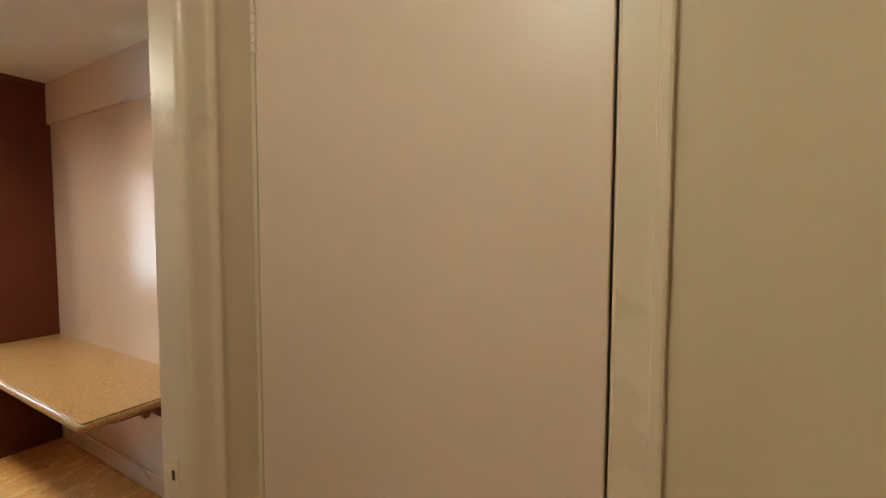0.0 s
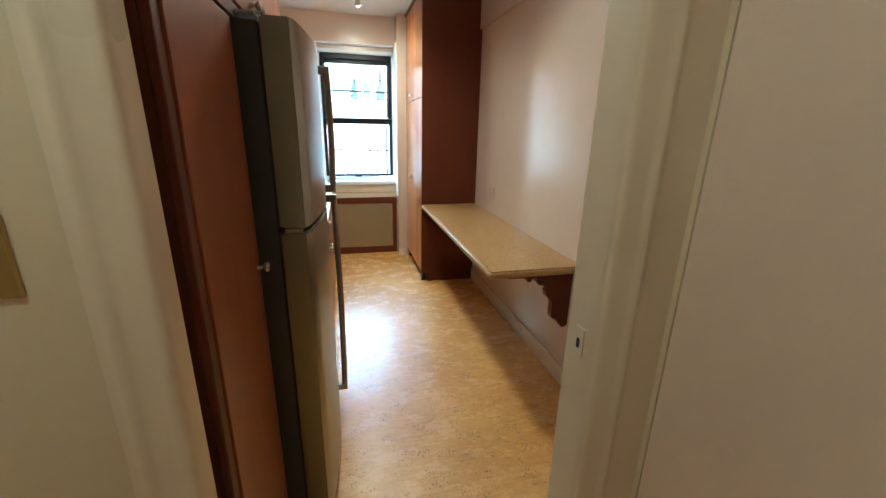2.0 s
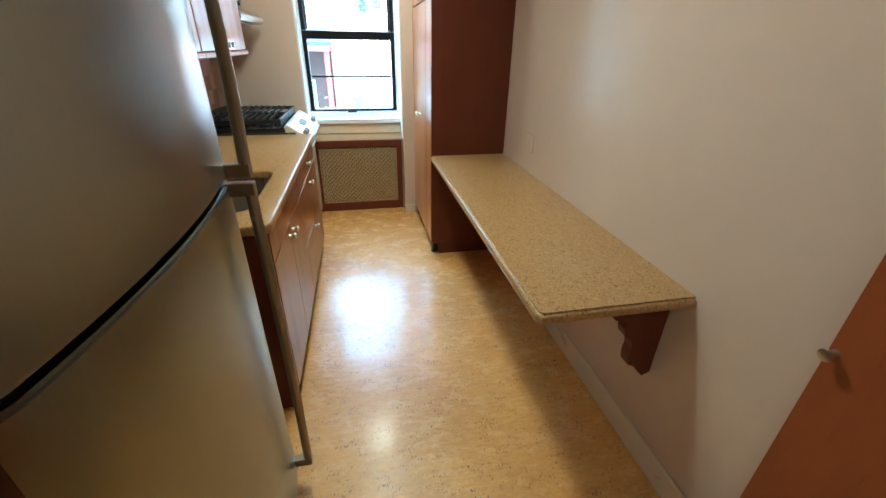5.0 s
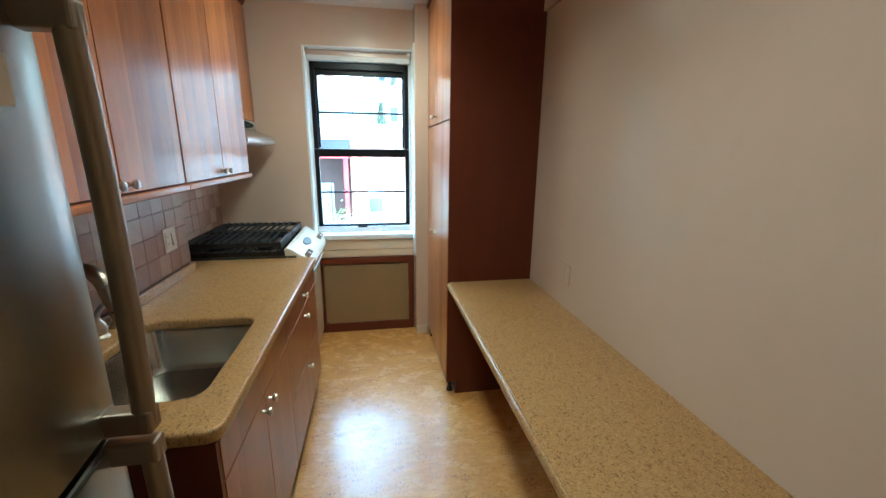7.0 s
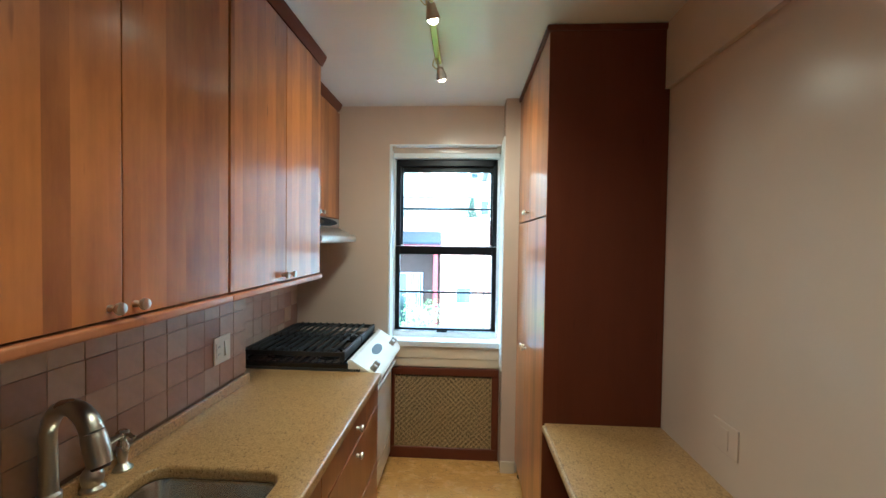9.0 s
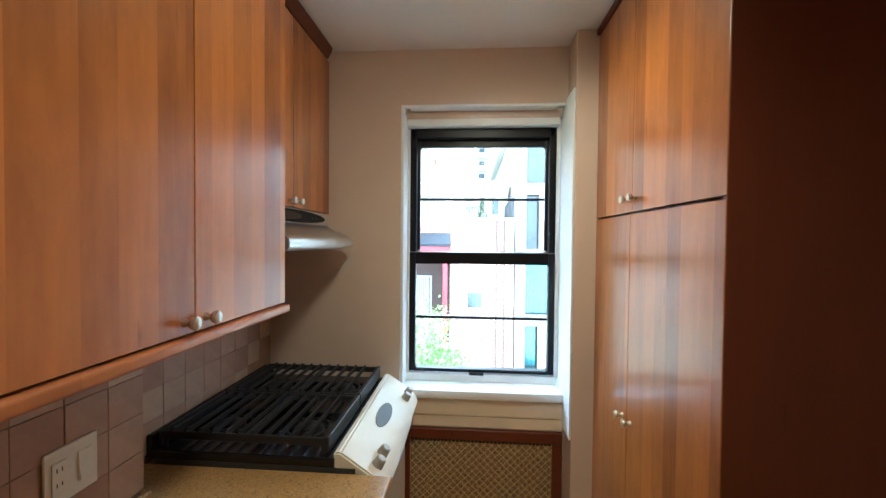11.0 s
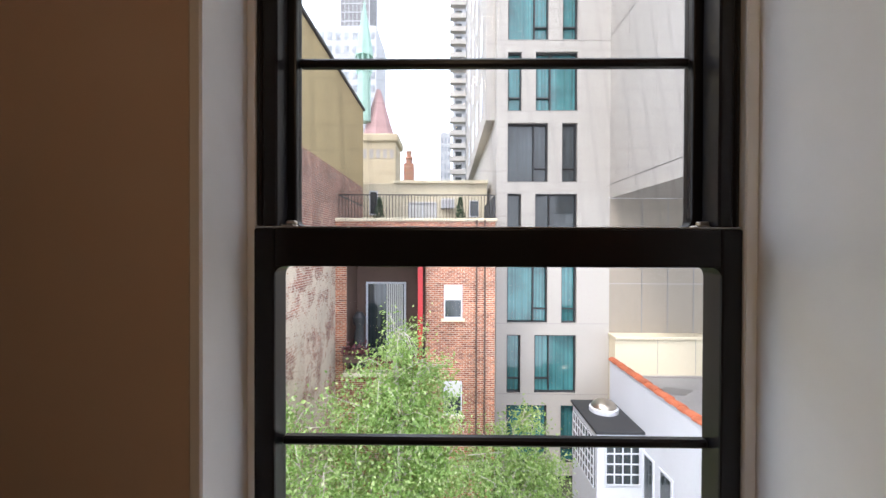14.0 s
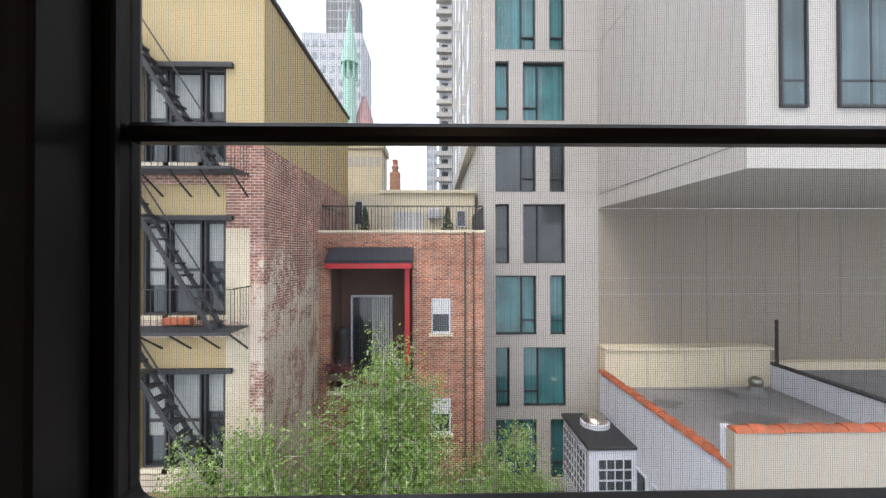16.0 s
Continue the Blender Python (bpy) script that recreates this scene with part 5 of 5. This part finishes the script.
for i in range(5):
    part("glazing_bar", B(5.83 + i * 0.31 - 0.02, 5.83 + i * 0.31 + 0.02, 14.05, 14.075, -7.3, -5.75), WHITEW, w)
for j in range(5):
    part("glazing_bar", B(5.81, 7.09, 14.052, 14.074, -7.3 + j * 0.3875 - 0.025, -7.3 + j * 0.3875 + 0.025), WHITEW, w)
w = part("window", B(5.475, 5.52, 14.35, 16.8, -7.6, -5.7), DARKG, hut)
for i in range(9):
    part("glazing_bar", B(5.45, 5.475, 14.35 + i * 0.306 - 0.025, 14.35 + i * 0.306 + 0.025, -7.6, -5.7), WHITEW, w)
for j in range(6):
    part("glazing_bar", B(5.452, 5.474, 14.33, 16.82, -7.6 + j * 0.38 - 0.025, -7.6 + j * 0.38 + 0.025), WHITEW, w)
for y0, y1 in ((13.45, 14.05), (12.3, 12.95)):
    w = part("side_window", B(7.235, 7.26, y0, y1, -8.2, -6.12), DARKG, low)
    part("frame", B(7.215, 7.26, y0 - 0.08, y0, -8.25, -6.04), WHITEW, w)
    part("frame", B(7.215, 7.26, y1, y1 + 0.08, -8.25, -6.04), WHITEW, w)
    part("frame", B(7.215, 7.26, y0, y1, -6.12, -6.04), WHITEW, w)

# red brick house with a covered balcony
BY = 14.5
bh = thing("brick_house", "red brick house with a covered balcony and roof terrace", "building", (-1.4, 17, G0))
part("wall", B(-4.40, -3.97, BY, 20, G0, 2.50), REDBRICK, bh)
part("wall", B(-0.92, 1.74, BY, 20, G0, 2.50), REDBRICK, bh)
part("wall", B(-3.97, -0.92, BY, 20, 1.42, 2.50), REDBRICK, bh)
part("wall", B(-3.97, -0.92, BY, 20, G0, -3.2), REDBRICK, bh)
part("wall", B(-3.97, -0.92, 16.2, 20, -3.2, 1.42), RECESS, bh, "balcony wall with recess shade put into its brown")
for x0, x1 in ((-3.97, -3.95), (-0.94, -0.92)):
    part("cheek_wall", B(x0, x1, BY + 0.02, 16.2, -3.2, 1.42), RECESS, bh)
part("balcony_soffit", B(-3.95, -0.94, BY + 0.02, 16.2, 1.39, 1.42), RECESS, bh)
part("coping", B(-4.45, 1.80, BY - 0.06, BY + 0.3, 2.50, 2.62, bevel=0.02), CREAM, bh)
part("terrace", B(-4.40, 1.74, BY + 0.3, 20, 2.50, 2.56), ROOFING, bh)
door = part("sliding_door", B(-3.55, -3.47, 16.1, 16.2, -3.2, 0.02), WHITEW, bh)
part("frame", B(-1.93, -1.85, 16.1, 16.2, -3.2, 0.02), WHITEW, door)
part("frame", B(-3.47, -1.93, 16.1, 16.2, -0.06, 0.02), WHITEW, door)
part("pane", B(-3.47, -1.93, 16.16, 16.19, -3.2, -0.06), DARKG, door)
for k in range(8):
    part("curtain_fold", B(-2.68 + k * 0.09, -2.62 + k * 0.09, 16.13, 16.16, -3.2, -0.07), BLIND, door)
aw = part("awning", prism(bmesh.new(), [(BY - 0.02, 1.98), (BY - 0.02, 1.42), (BY - 0.75, 1.40), (BY - 0.80, 1.52)], "x", -3.98, -0.90), AWN, bh, "dark sloping awning")
part("beam", B(-3.98, -0.92, BY - 0.78, BY - 0.66, 1.22, 1.40), RED, aw)
part("post", B(-1.20, -1.02, BY - 0.30, BY - 0.14, -3.2, 1.40), RED, bh, "red balcony post")
part("balcony_slab", B(-4.0, -0.92, BY - 0.45, BY, -3.35, -3.2), CREAM, bh)
bm = bmesh.new()
box(bm, -4.0, -0.92, BY - 0.42, BY - 0.38, -2.30, -2.25)
for k in range(28):
    box(bm, -3.98 + k * 0.113, -3.96 + k * 0.113, BY - 0.41, BY - 0.39, -3.2, -2.3)
tagged(part("balcony_railing", bm, STEELD, bh), kind="stuff")
for z0 in (-1.21, -4.9):
    w = opening(bh, -0.22, 0.48, BY - 0.07, z0, z0 + 1.27, DARKG, WHITEW, 0.065, None, (-0.17, 0.43), CREAM)
    part("blind", B(-0.165, 0.425, BY - 0.062, BY - 0.058, z0 + 0.70, z0 + 1.2), BLIND, w)
for x in (1.02, 1.34):
    part("drain_pipe", C((x, BY - 0.05, G0), (x, BY - 0.05, 2.55), 0.034, n=10), RECESS, bh)
bm = bmesh.new()
for x in range(50):
    box(bm, -4.3 + x * 0.122, -4.28 + x * 0.122, BY + 0.1, BY + 0.12, 2.62, 3.50)
box(bm, -4.32, 1.72, BY + 0.09, BY + 0.13, 3.50, 3.54)
box(bm, -4.32, -4.28, BY + 0.1, 19, 3.50, 3.54)
box(bm, 1.70, 1.74, BY + 0.1, 19, 2.62, 3.50)
tagged(part("terrace_railing", bm, STEELD, bh), kind="stuff")

ph = thing("patio_heater", "tall black covered patio heater on the balcony", "heater", (-3.55, BY + 0.35, -3.2))
part("cover", lathe(bmesh.new(), [(0.27, 0), (0.29, 0.5), (0.22, 1.1), (0.17, 1.6), (0.24, 1.72), (0.26, 1.95), (0.12, 2.15)], (-3.55, BY + 0.35, -3.2), n=14), STEELD, ph, smooth=True)
rp = thing("flower_box", "red flower box hung on the balcony edge", "planter", (-3.5, BY - 0.56, -2.75))
part("box", B(-3.95, -3.05, BY - 0.66, BY - 0.46, -2.78, -2.52, bevel=0.02), RECESS, rp)
bm = bmesh.new()
for k in range(420):
    c = Vector((random.uniform(-4.0, -3.0), BY - 0.56 + random.gauss(0, 0.12), -2.45 + abs(random.gauss(0, 0.16))))
    u, v = Vector((random.gauss(0, 1), random.gauss(0, 1), random.gauss(0, 1))).normalized() * 0.05, Vector((random.gauss(0, 1), random.gauss(0, 1), random.gauss(0, 1))).normalized() * 0.035
    bm.faces.new([bm.verts.new(c + q) for q in (u, v, -u, -v)])
tagged(part("foliage", bm, pbr("maroon_leaf", (0.16, 0.05, 0.06), 0.6, bump=0), rp), kind="stuff")

ch = thing("cream_house", "low cream house behind the roof terrace", "building", (-1.4, 22, 2.5))
part("wall", B(-5.2, 2.0, 20.6, 26, 2.3, 4.9), CREAM, ch)
part("eave", B(-3.0, 2.05, 20.4, 26, 4.9, 5.05), CREAM, ch)
opening(ch, -2.2, -0.7, 20.52, 2.9, 3.9, BLIND, WHITEW, 0.075, -1.45)
opening(ch, 1.05, 1.55, 20.52, 3.1, 4.0, DARKG, WHITEW, 0.075)
opening(ch, -4.3, -3.85, 20.52, 3.2, 4.5, DARKG, WHITEW, 0.075)
ac = part("air_conditioner", B(-0.45, 0.25, 20.25, 20.6, 3.55, 4.05, bevel=0.02), WHITEW, ch)
for k in range(5):
    part("louvre", B(-0.42, 0.22, 20.24, 20.25, 3.6 + k * 0.085, 3.63 + k * 0.085), GREY, ac)
chim = part("chimney", B(-2.75, -2.15, 23, 23.6, 4.9, 6.5), REDBRICK, ch)
part("chimney_pot", lathe(bmesh.new(), [(0.18, 0), (0.18, 0.25), (0.26, 0.3), (0.14, 0.5), (0.18, 0.75), (0.1, 0.8)], (-2.45, 23.3, 6.5)), REDBRICK, chim)
for x in (-3.6, 0.55):
    p = thing("potted_shrub", "small dark green shrub on the roof terrace", "plant", (x, 19.6, 2.56), "terrace shrubs")
    part("pot", lathe(bmesh.new(), [(0.20, 0), (0.26, 0.35), (0.24, 0.36)], (x, 19.6, 2.56)), CLAY, p)
    bm = bmesh.new()
    for k in range(500):
        a, h = random.uniform(0, 6.28), random.uniform(0, 1.15)
        r = 0.32 * (1 - h / 1.5) * math.sqrt(random.random())
        c = Vector((x + r * math.cos(a), 19.6 + r * math.sin(a), 2.9 + h))
        u, v = Vector((random.gauss(0, 1), random.gauss(0, 1), random.gauss(0, 1))).normalized() * 0.06, Vector((random.gauss(0, 1), random.gauss(0, 1), random.gauss(0, 1))).normalized() * 0.04
        bm.faces.new([bm.verts.new(c + q) for q in (u, v, -u, -v)])
    SHRUB = pbr("shrub_leaf", (0.035, 0.085, 0.03), 0.6, bump=0) if x < 0 else SHRUB
    tagged(part("foliage", bm, SHRUB, p), kind="stuff")

# yellow house with a fire escape
YY = 9.8
yh = thing("yellow_house", "yellow stuccoed brick house with an iron fire escape", "building", (-8, 14, G0))
ROWS = (4.05, 0.22, -3.60)
part("wall", B(-5.35, -4.40, YY, 19.4, 4.5, 8.45), STUCCO, yh)
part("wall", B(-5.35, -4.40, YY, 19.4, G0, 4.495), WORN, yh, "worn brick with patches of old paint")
part("wall", B(-14, -7.45, YY, 19.4, G0, 8.45), STUCCO, yh)
part("wall", B(-7.45, -5.35, YY + 0.3, 19.4, G0, 8.45), STUCCO, yh)
part("front_paint", B(-5.35, -4.75, YY - 0.012, YY, G0, 2.4), PALE, yh, "pale worn paint")
tops = [8.45] + [r for r in ROWS]
for k, r in enumerate(ROWS):
    part("spandrel", B(-7.45, -5.35, YY, YY + 0.3, r + 2.42, tops[k] - 0.001 if k else 8.45), STUCCO, yh)
    part("lintel", B(-7.6, -5.15, YY - 0.12, YY + 0.05, r + 2.38, r + 2.50), STEELD, yh)
    for s in range(3):
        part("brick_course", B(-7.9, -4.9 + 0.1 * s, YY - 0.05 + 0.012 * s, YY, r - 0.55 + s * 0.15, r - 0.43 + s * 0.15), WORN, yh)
    for x0, x1 in ((-7.42, -6.85), (-6.80, -5.98), (-5.92, -5.38)):
        w = opening(yh, x0, x1, YY + 0.08, r, r + 2.38, DARKG, STEELD, 0.18, None, None, CREAM)
        part("meeting_rail", B(x0 + 0.05, x1 - 0.05, YY + 0.16, YY + 0.21, r + 1.1, r + 1.17), STEELD, w)
        part("blind", B(x0 + 0.06, x1 - 0.06, YY + 0.195, YY + 0.205, r + (1.35 if x0 > -6 else 0.75), r + 2.3), CURTAIN, w)
part("roof_edge", B(-4.42, -4.32, YY - 0.1, 19.5, 8.40, 8.52), STEELD, yh)
part("cornice", B(-14, -4.3, YY - 0.2, YY + 0.1, 8.45, 8.7), STUCCO, yh)
fe = thing("fire_escape", "black iron fire escape with stairs and railings", "fire escape", (-6.2, 9.2, 0))
for r in (3.75, -0.05):
    pf = part("platform", B(-7.9, -4.75, YY - 0.95, YY - 0.91, r - 0.05, r + 0.02), STEELD, fe)
    for k in range(8):
        part("slat", B(-7.9, -4.75, YY - 0.85 + k * 0.11, YY - 0.80 + k * 0.11, r - 0.01, r + 0.015), STEELD, pf)
    for k in range(5):
        part("brace", tube(bmesh.new(), [(-7.6 + k * 0.7, YY - 0.9, r - 0.03), (-7.6 + k * 0.7, YY - 0.02, r - 0.55)], 0.025, 6), STEELD, pf)
    part("rail", B(-7.9, -4.72, YY - 0.955, YY - 0.93, r + 0.985, r + 1.01), STEELD, pf)
    part("rail", B(-4.745, -4.72, YY - 0.955, YY, r + 0.985, r + 1.01), STEELD, pf)
    for k in range(22):
        part("baluster", B(-7.9 + k * 0.15, -7.89 + k * 0.15, YY - 0.945, YY - 0.935, r, r + 1.0), STEELD, pf)
    for k in range(6):
        part("baluster", B(-4.74, -4.73, YY - 0.8 + k * 0.14, YY - 0.79 + k * 0.14, r, r + 1.0), STEELD, pf)
for r in (3.75, -0.05, -3.85):
    st = part("stair", tube(bmesh.new(), [(-7.7, YY - 0.62, r + 3.75), (-5.35, YY - 0.62, r)], 0.06, 6), STEELD, fe)
    part("stringer", tube(bmesh.new(), [(-7.7, YY - 0.18, r + 3.75), (-5.35, YY - 0.18, r)], 0.06, 6), STEELD, st)
    part("handrail", tube(bmesh.new(), [(-7.4, YY - 0.64, r + 3.75 + 0.45), (-5.05, YY - 0.64, r + 0.55)], 0.02, 6), STEELD, st)
    for k in range(13):
        u = (k + 0.5) / 13
        x, z = -7.7 + 2.35 * u, r + 3.75 * (1 - u)
        part("tread", B(x - 0.13, x + 0.13, YY - 0.62, YY - 0.18, z - 0.022, z + 0.022), STEELD, st)
pl = thing("window_box", "orange window box behind the fire escape", "planter", (-6.4, 9.5, 0.22))
part("box", B(-6.75, -6.05, YY - 0.30, YY - 0.12, 0.02, 0.20, bevel=0.02), CLAY, pl)

# church and towers far off
cu = thing("church_tower", "stone church tower with a green copper lantern and spire", "church", (-8.2, 45, 2))
part("tower", B(-10.5, -5.9, 43, 47.5, G0, 13.0), STONEW, cu)
part("cornice", B(-10.8, -5.6, 42.7, 47.8, 13.0, 13.9, bevel=0.15), STONEW, cu)
bm = bmesh.new()
cyl(bm, (-8.2, 45.2, 13.9), (-8.2, 45.2, 19.6), 1.95, 0.25, n=8)
part("roof", bm, SLATE, cu)
lan = part("lantern", C((-9.6, 44, 15.5), (-9.6, 44, 21.0), 0.74, n=8), COPPER, cu)
for k in range(8):
    a = k * math.pi / 4
    part("column", C((-9.6 + 0.8 * math.cos(a), 44 + 0.8 * math.sin(a), 21.0), (-9.6 + 0.8 * math.cos(a), 44 + 0.8 * math.sin(a), 22.8), 0.13, n=6), COPPER, lan)
part("spire", C((-9.6, 44, 22.8), (-9.6, 44, 29.2), 1.05, 0.04, n=8), COPPER, cu)
for k in range(6):
    part("arcade", B(-10.3 + k * 0.75, -9.85 + k * 0.75, 42.95, 43.0, 11.2, 12.2), GREY, cu)
for nm, lab, x0, x1, y, top, mat, nx, nz in (("office_tower", "grey glass office tower far behind the church", -31, -17, 92, 53, TOWER, 7, 16), ("slab_tower", "tall concrete balcony tower far off", 0.9, 7.0, 78, 90, TOWER, 3, 34), ("pale_tower", "pale distant tower, haze put into its colours", -2.6, 0.6, 120, 36, TOWER, 3, 12)):
    tw = thing(nm, lab, "tower", ((x0 + x1) / 2, y, G0))
    part("shaft", B(x0, x1, y, y + 14, G0, top), mat, tw)
    for i in range(nx):
        for j in range(nz):
            dx, dz = (x1 - x0) / nx, (top - 4) / nz
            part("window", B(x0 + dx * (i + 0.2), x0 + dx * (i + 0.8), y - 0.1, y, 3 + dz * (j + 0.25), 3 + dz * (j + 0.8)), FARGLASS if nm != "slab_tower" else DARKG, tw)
    if nm == "slab_tower":
        for j in range(34):
            part("balcony", B(x0 - 0.7, x0 + 2.4, y - 1.3, y, 3 + 2.53 * j, 3.9 + 2.53 * j), CONCRETE, tw)
    if nm == "office_tower":
        pr = part("plant_room", B(-26, -19, 94, 104, top, top + 13), ROOFING, tw, "dark louvred plant room", False)
        for i in range(8):
            part("mullion", B(-26 + i * 0.98, -25.86 + i * 0.98, 93.9, 94, top, top + 13), TOWER, pr)
        for j in range(6):
            part("band", B(-26, -19, 93.92, 94, top + 2.1 * j, top + 2.1 * j + 0.2), TOWER, pr)

# birch tree in the garden
LEAF = bpy.data.materials.new("birch_leaf")
LEAF.use_nodes = True
lt = LEAF.node_tree
lb = lt.nodes["Principled BSDF"]
gi = lt.nodes.new("ShaderNodeNewGeometry")
link(lt, ramp(lt, gi.outputs["Random Per Island"], [(0.0, (0.07, 0.15, 0.035)), (0.5, (0.20, 0.32, 0.095)), (0.85, (0.37, 0.46, 0.19)), (1.0, (0.52, 0.58, 0.33))]), lb.inputs["Base Color"])
lb.inputs["Roughness"].default_value = 0.45
lb.inputs["Subsurface Weight"].default_value = 0.0
tr = lt.nodes.new("ShaderNodeBsdfTranslucent")
tr.inputs[0].default_value = (0.33, 0.50, 0.13, 1)
mx = lt.nodes.new("ShaderNodeMixShader")
mx.inputs[0].default_value = 0.45
link(lt, lb.outputs[0], mx.inputs[1]), link(lt, tr.outputs[0], mx.inputs[2])
link(lt, mx.outputs[0], lt.nodes["Material Output"].inputs[0])


def tree(label, x, y, top, lobes, leaves, seed, size):
    rnd = random.Random(seed)
    t = thing("birch_tree", label, "tree", (x, y, G0))
    part("trunk", tube(bmesh.new(), [(x, y, G0), (x + 0.1, y, G0 + 3.5), (x - 0.1, y + 0.1, top - 3.0), (x, y, top - 0.8)], [0.20, 0.16, 0.09, 0.02], 10), BARK, t, smooth=True)
    lv, lf = [], []
    for cx, cy, cz, r in lobes:
        s = Vector((x, y, max(G0 + 3, cz - r * 1.8)))
        e = Vector((cx, cy, cz + r * 0.4))
        m = (s + e) / 2 + Vector((rnd.uniform(-0.3, 0.3), rnd.uniform(-0.3, 0.3), 0.4))
        part("limb", tube(bmesh.new(), [s, m, e], [0.07, 0.04, 0.012], 7), BARK, t, smooth=True)
        twigs = []
        for k in range(14):
            d = Vector((rnd.gauss(0, 1), rnd.gauss(0, 1), rnd.gauss(0.1, 0.9))).normalized()
            tip = Vector((cx, cy, cz)) + d * r * rnd.uniform(0.55, 1.08)
            twigs.append((m.lerp(e, rnd.random()), tip))
        bm = bmesh.new()
        for a, b in twigs:
            tube(bm, [a, (a + b) / 2 + Vector((0, 0, 0.12)), b, b + Vector((rnd.uniform(-0.1, 0.1), rnd.uniform(-0.1, 0.1), -0.25))], [0.014, 0.010, 0.006, 0.003], 5)
        tagged(part("twigs", bm, BARK, t), kind="stuff")
        for k in range(int(leaves * r * r)):
            a, b = twigs[rnd.randrange(len(twigs))]
            u = rnd.random() ** 0.45
            c = a.lerp(b, u) + Vector((rnd.gauss(0, 0.16), rnd.gauss(0, 0.16), rnd.gauss(-0.06, 0.17))) * (0.6 + 0.7 * r)
            p = Vector((rnd.gauss(0, 1), rnd.gauss(0, 1), rnd.gauss(-0.5, 0.8))).normalized()
            q = p.cross(Vector((rnd.gauss(0, 1), rnd.gauss(0, 1), rnd.gauss(0, 1)))).normalized()
            g = size * rnd.uniform(0.7, 1.35)
            i = len(lv)
            lv.extend([tuple(c - p * g), tuple(c + q * g * 0.55), tuple(c + p * g), tuple(c - q * g * 0.55)])
            lf.append((i, i + 1, i + 2, i + 3))
    me = bpy.data.meshes.new("crown")
    me.from_pydata(lv, [], lf)
    me.materials.append(LEAF)
    c = new("crown", me)
    c.parent = t
    c.matrix_parent_inverse = Matrix.Translation(-t.location)
    tagged(c, kind="stuff")
    return t


tree("leafy green birch in the garden below the window", -1.35, 9.6, 0.2,
     [(-1.3, 9.6, -0.95, 0.80), (-1.75, 9.4, -1.9, 1.05), (-0.7, 9.7, -1.8, 1.0), (-2.3, 9.3, -2.9, 1.15), (-1.2, 9.2, -2.9, 1.2), (-0.2, 9.6, -2.75, 1.1), (-2.6, 9.3, -4.1, 1.3), (-1.2, 9.0, -4.2, 1.4), (0.1, 9.4, -4.1, 1.3), (-1.0, 9.2, -5.5, 1.6)], 2100, 3, 0.044)
tree("spreading leafy green tree against the yellow house", -4.9, 8.9, -2.0,
     [(-5.6, 8.7, -3.4, 0.95), (-4.6, 8.8, -2.7, 0.85), (-3.7, 8.7, -3.2, 1.05), (-5.0, 8.4, -4.3, 1.3), (-3.8, 8.3, -4.4, 1.3), (-2.9, 8.6, -4.0, 1.1), (-4.3, 8.2, -5.6, 1.6)], 1500, 5, 0.045)
tree("small bushy tree beside the glazed bay", 2.0, 11.6, -3.6,
     [(2.35, 11.6, -4.1, 0.75), (1.5, 11.4, -4.6, 0.9), (2.9, 11.5, -5.1, 0.85), (2.0, 11.2, -5.6, 1.2), (0.9, 11.0, -5.2, 1.1), (3.2, 11.6, -6.2, 1.0)], 1900, 8, 0.046)
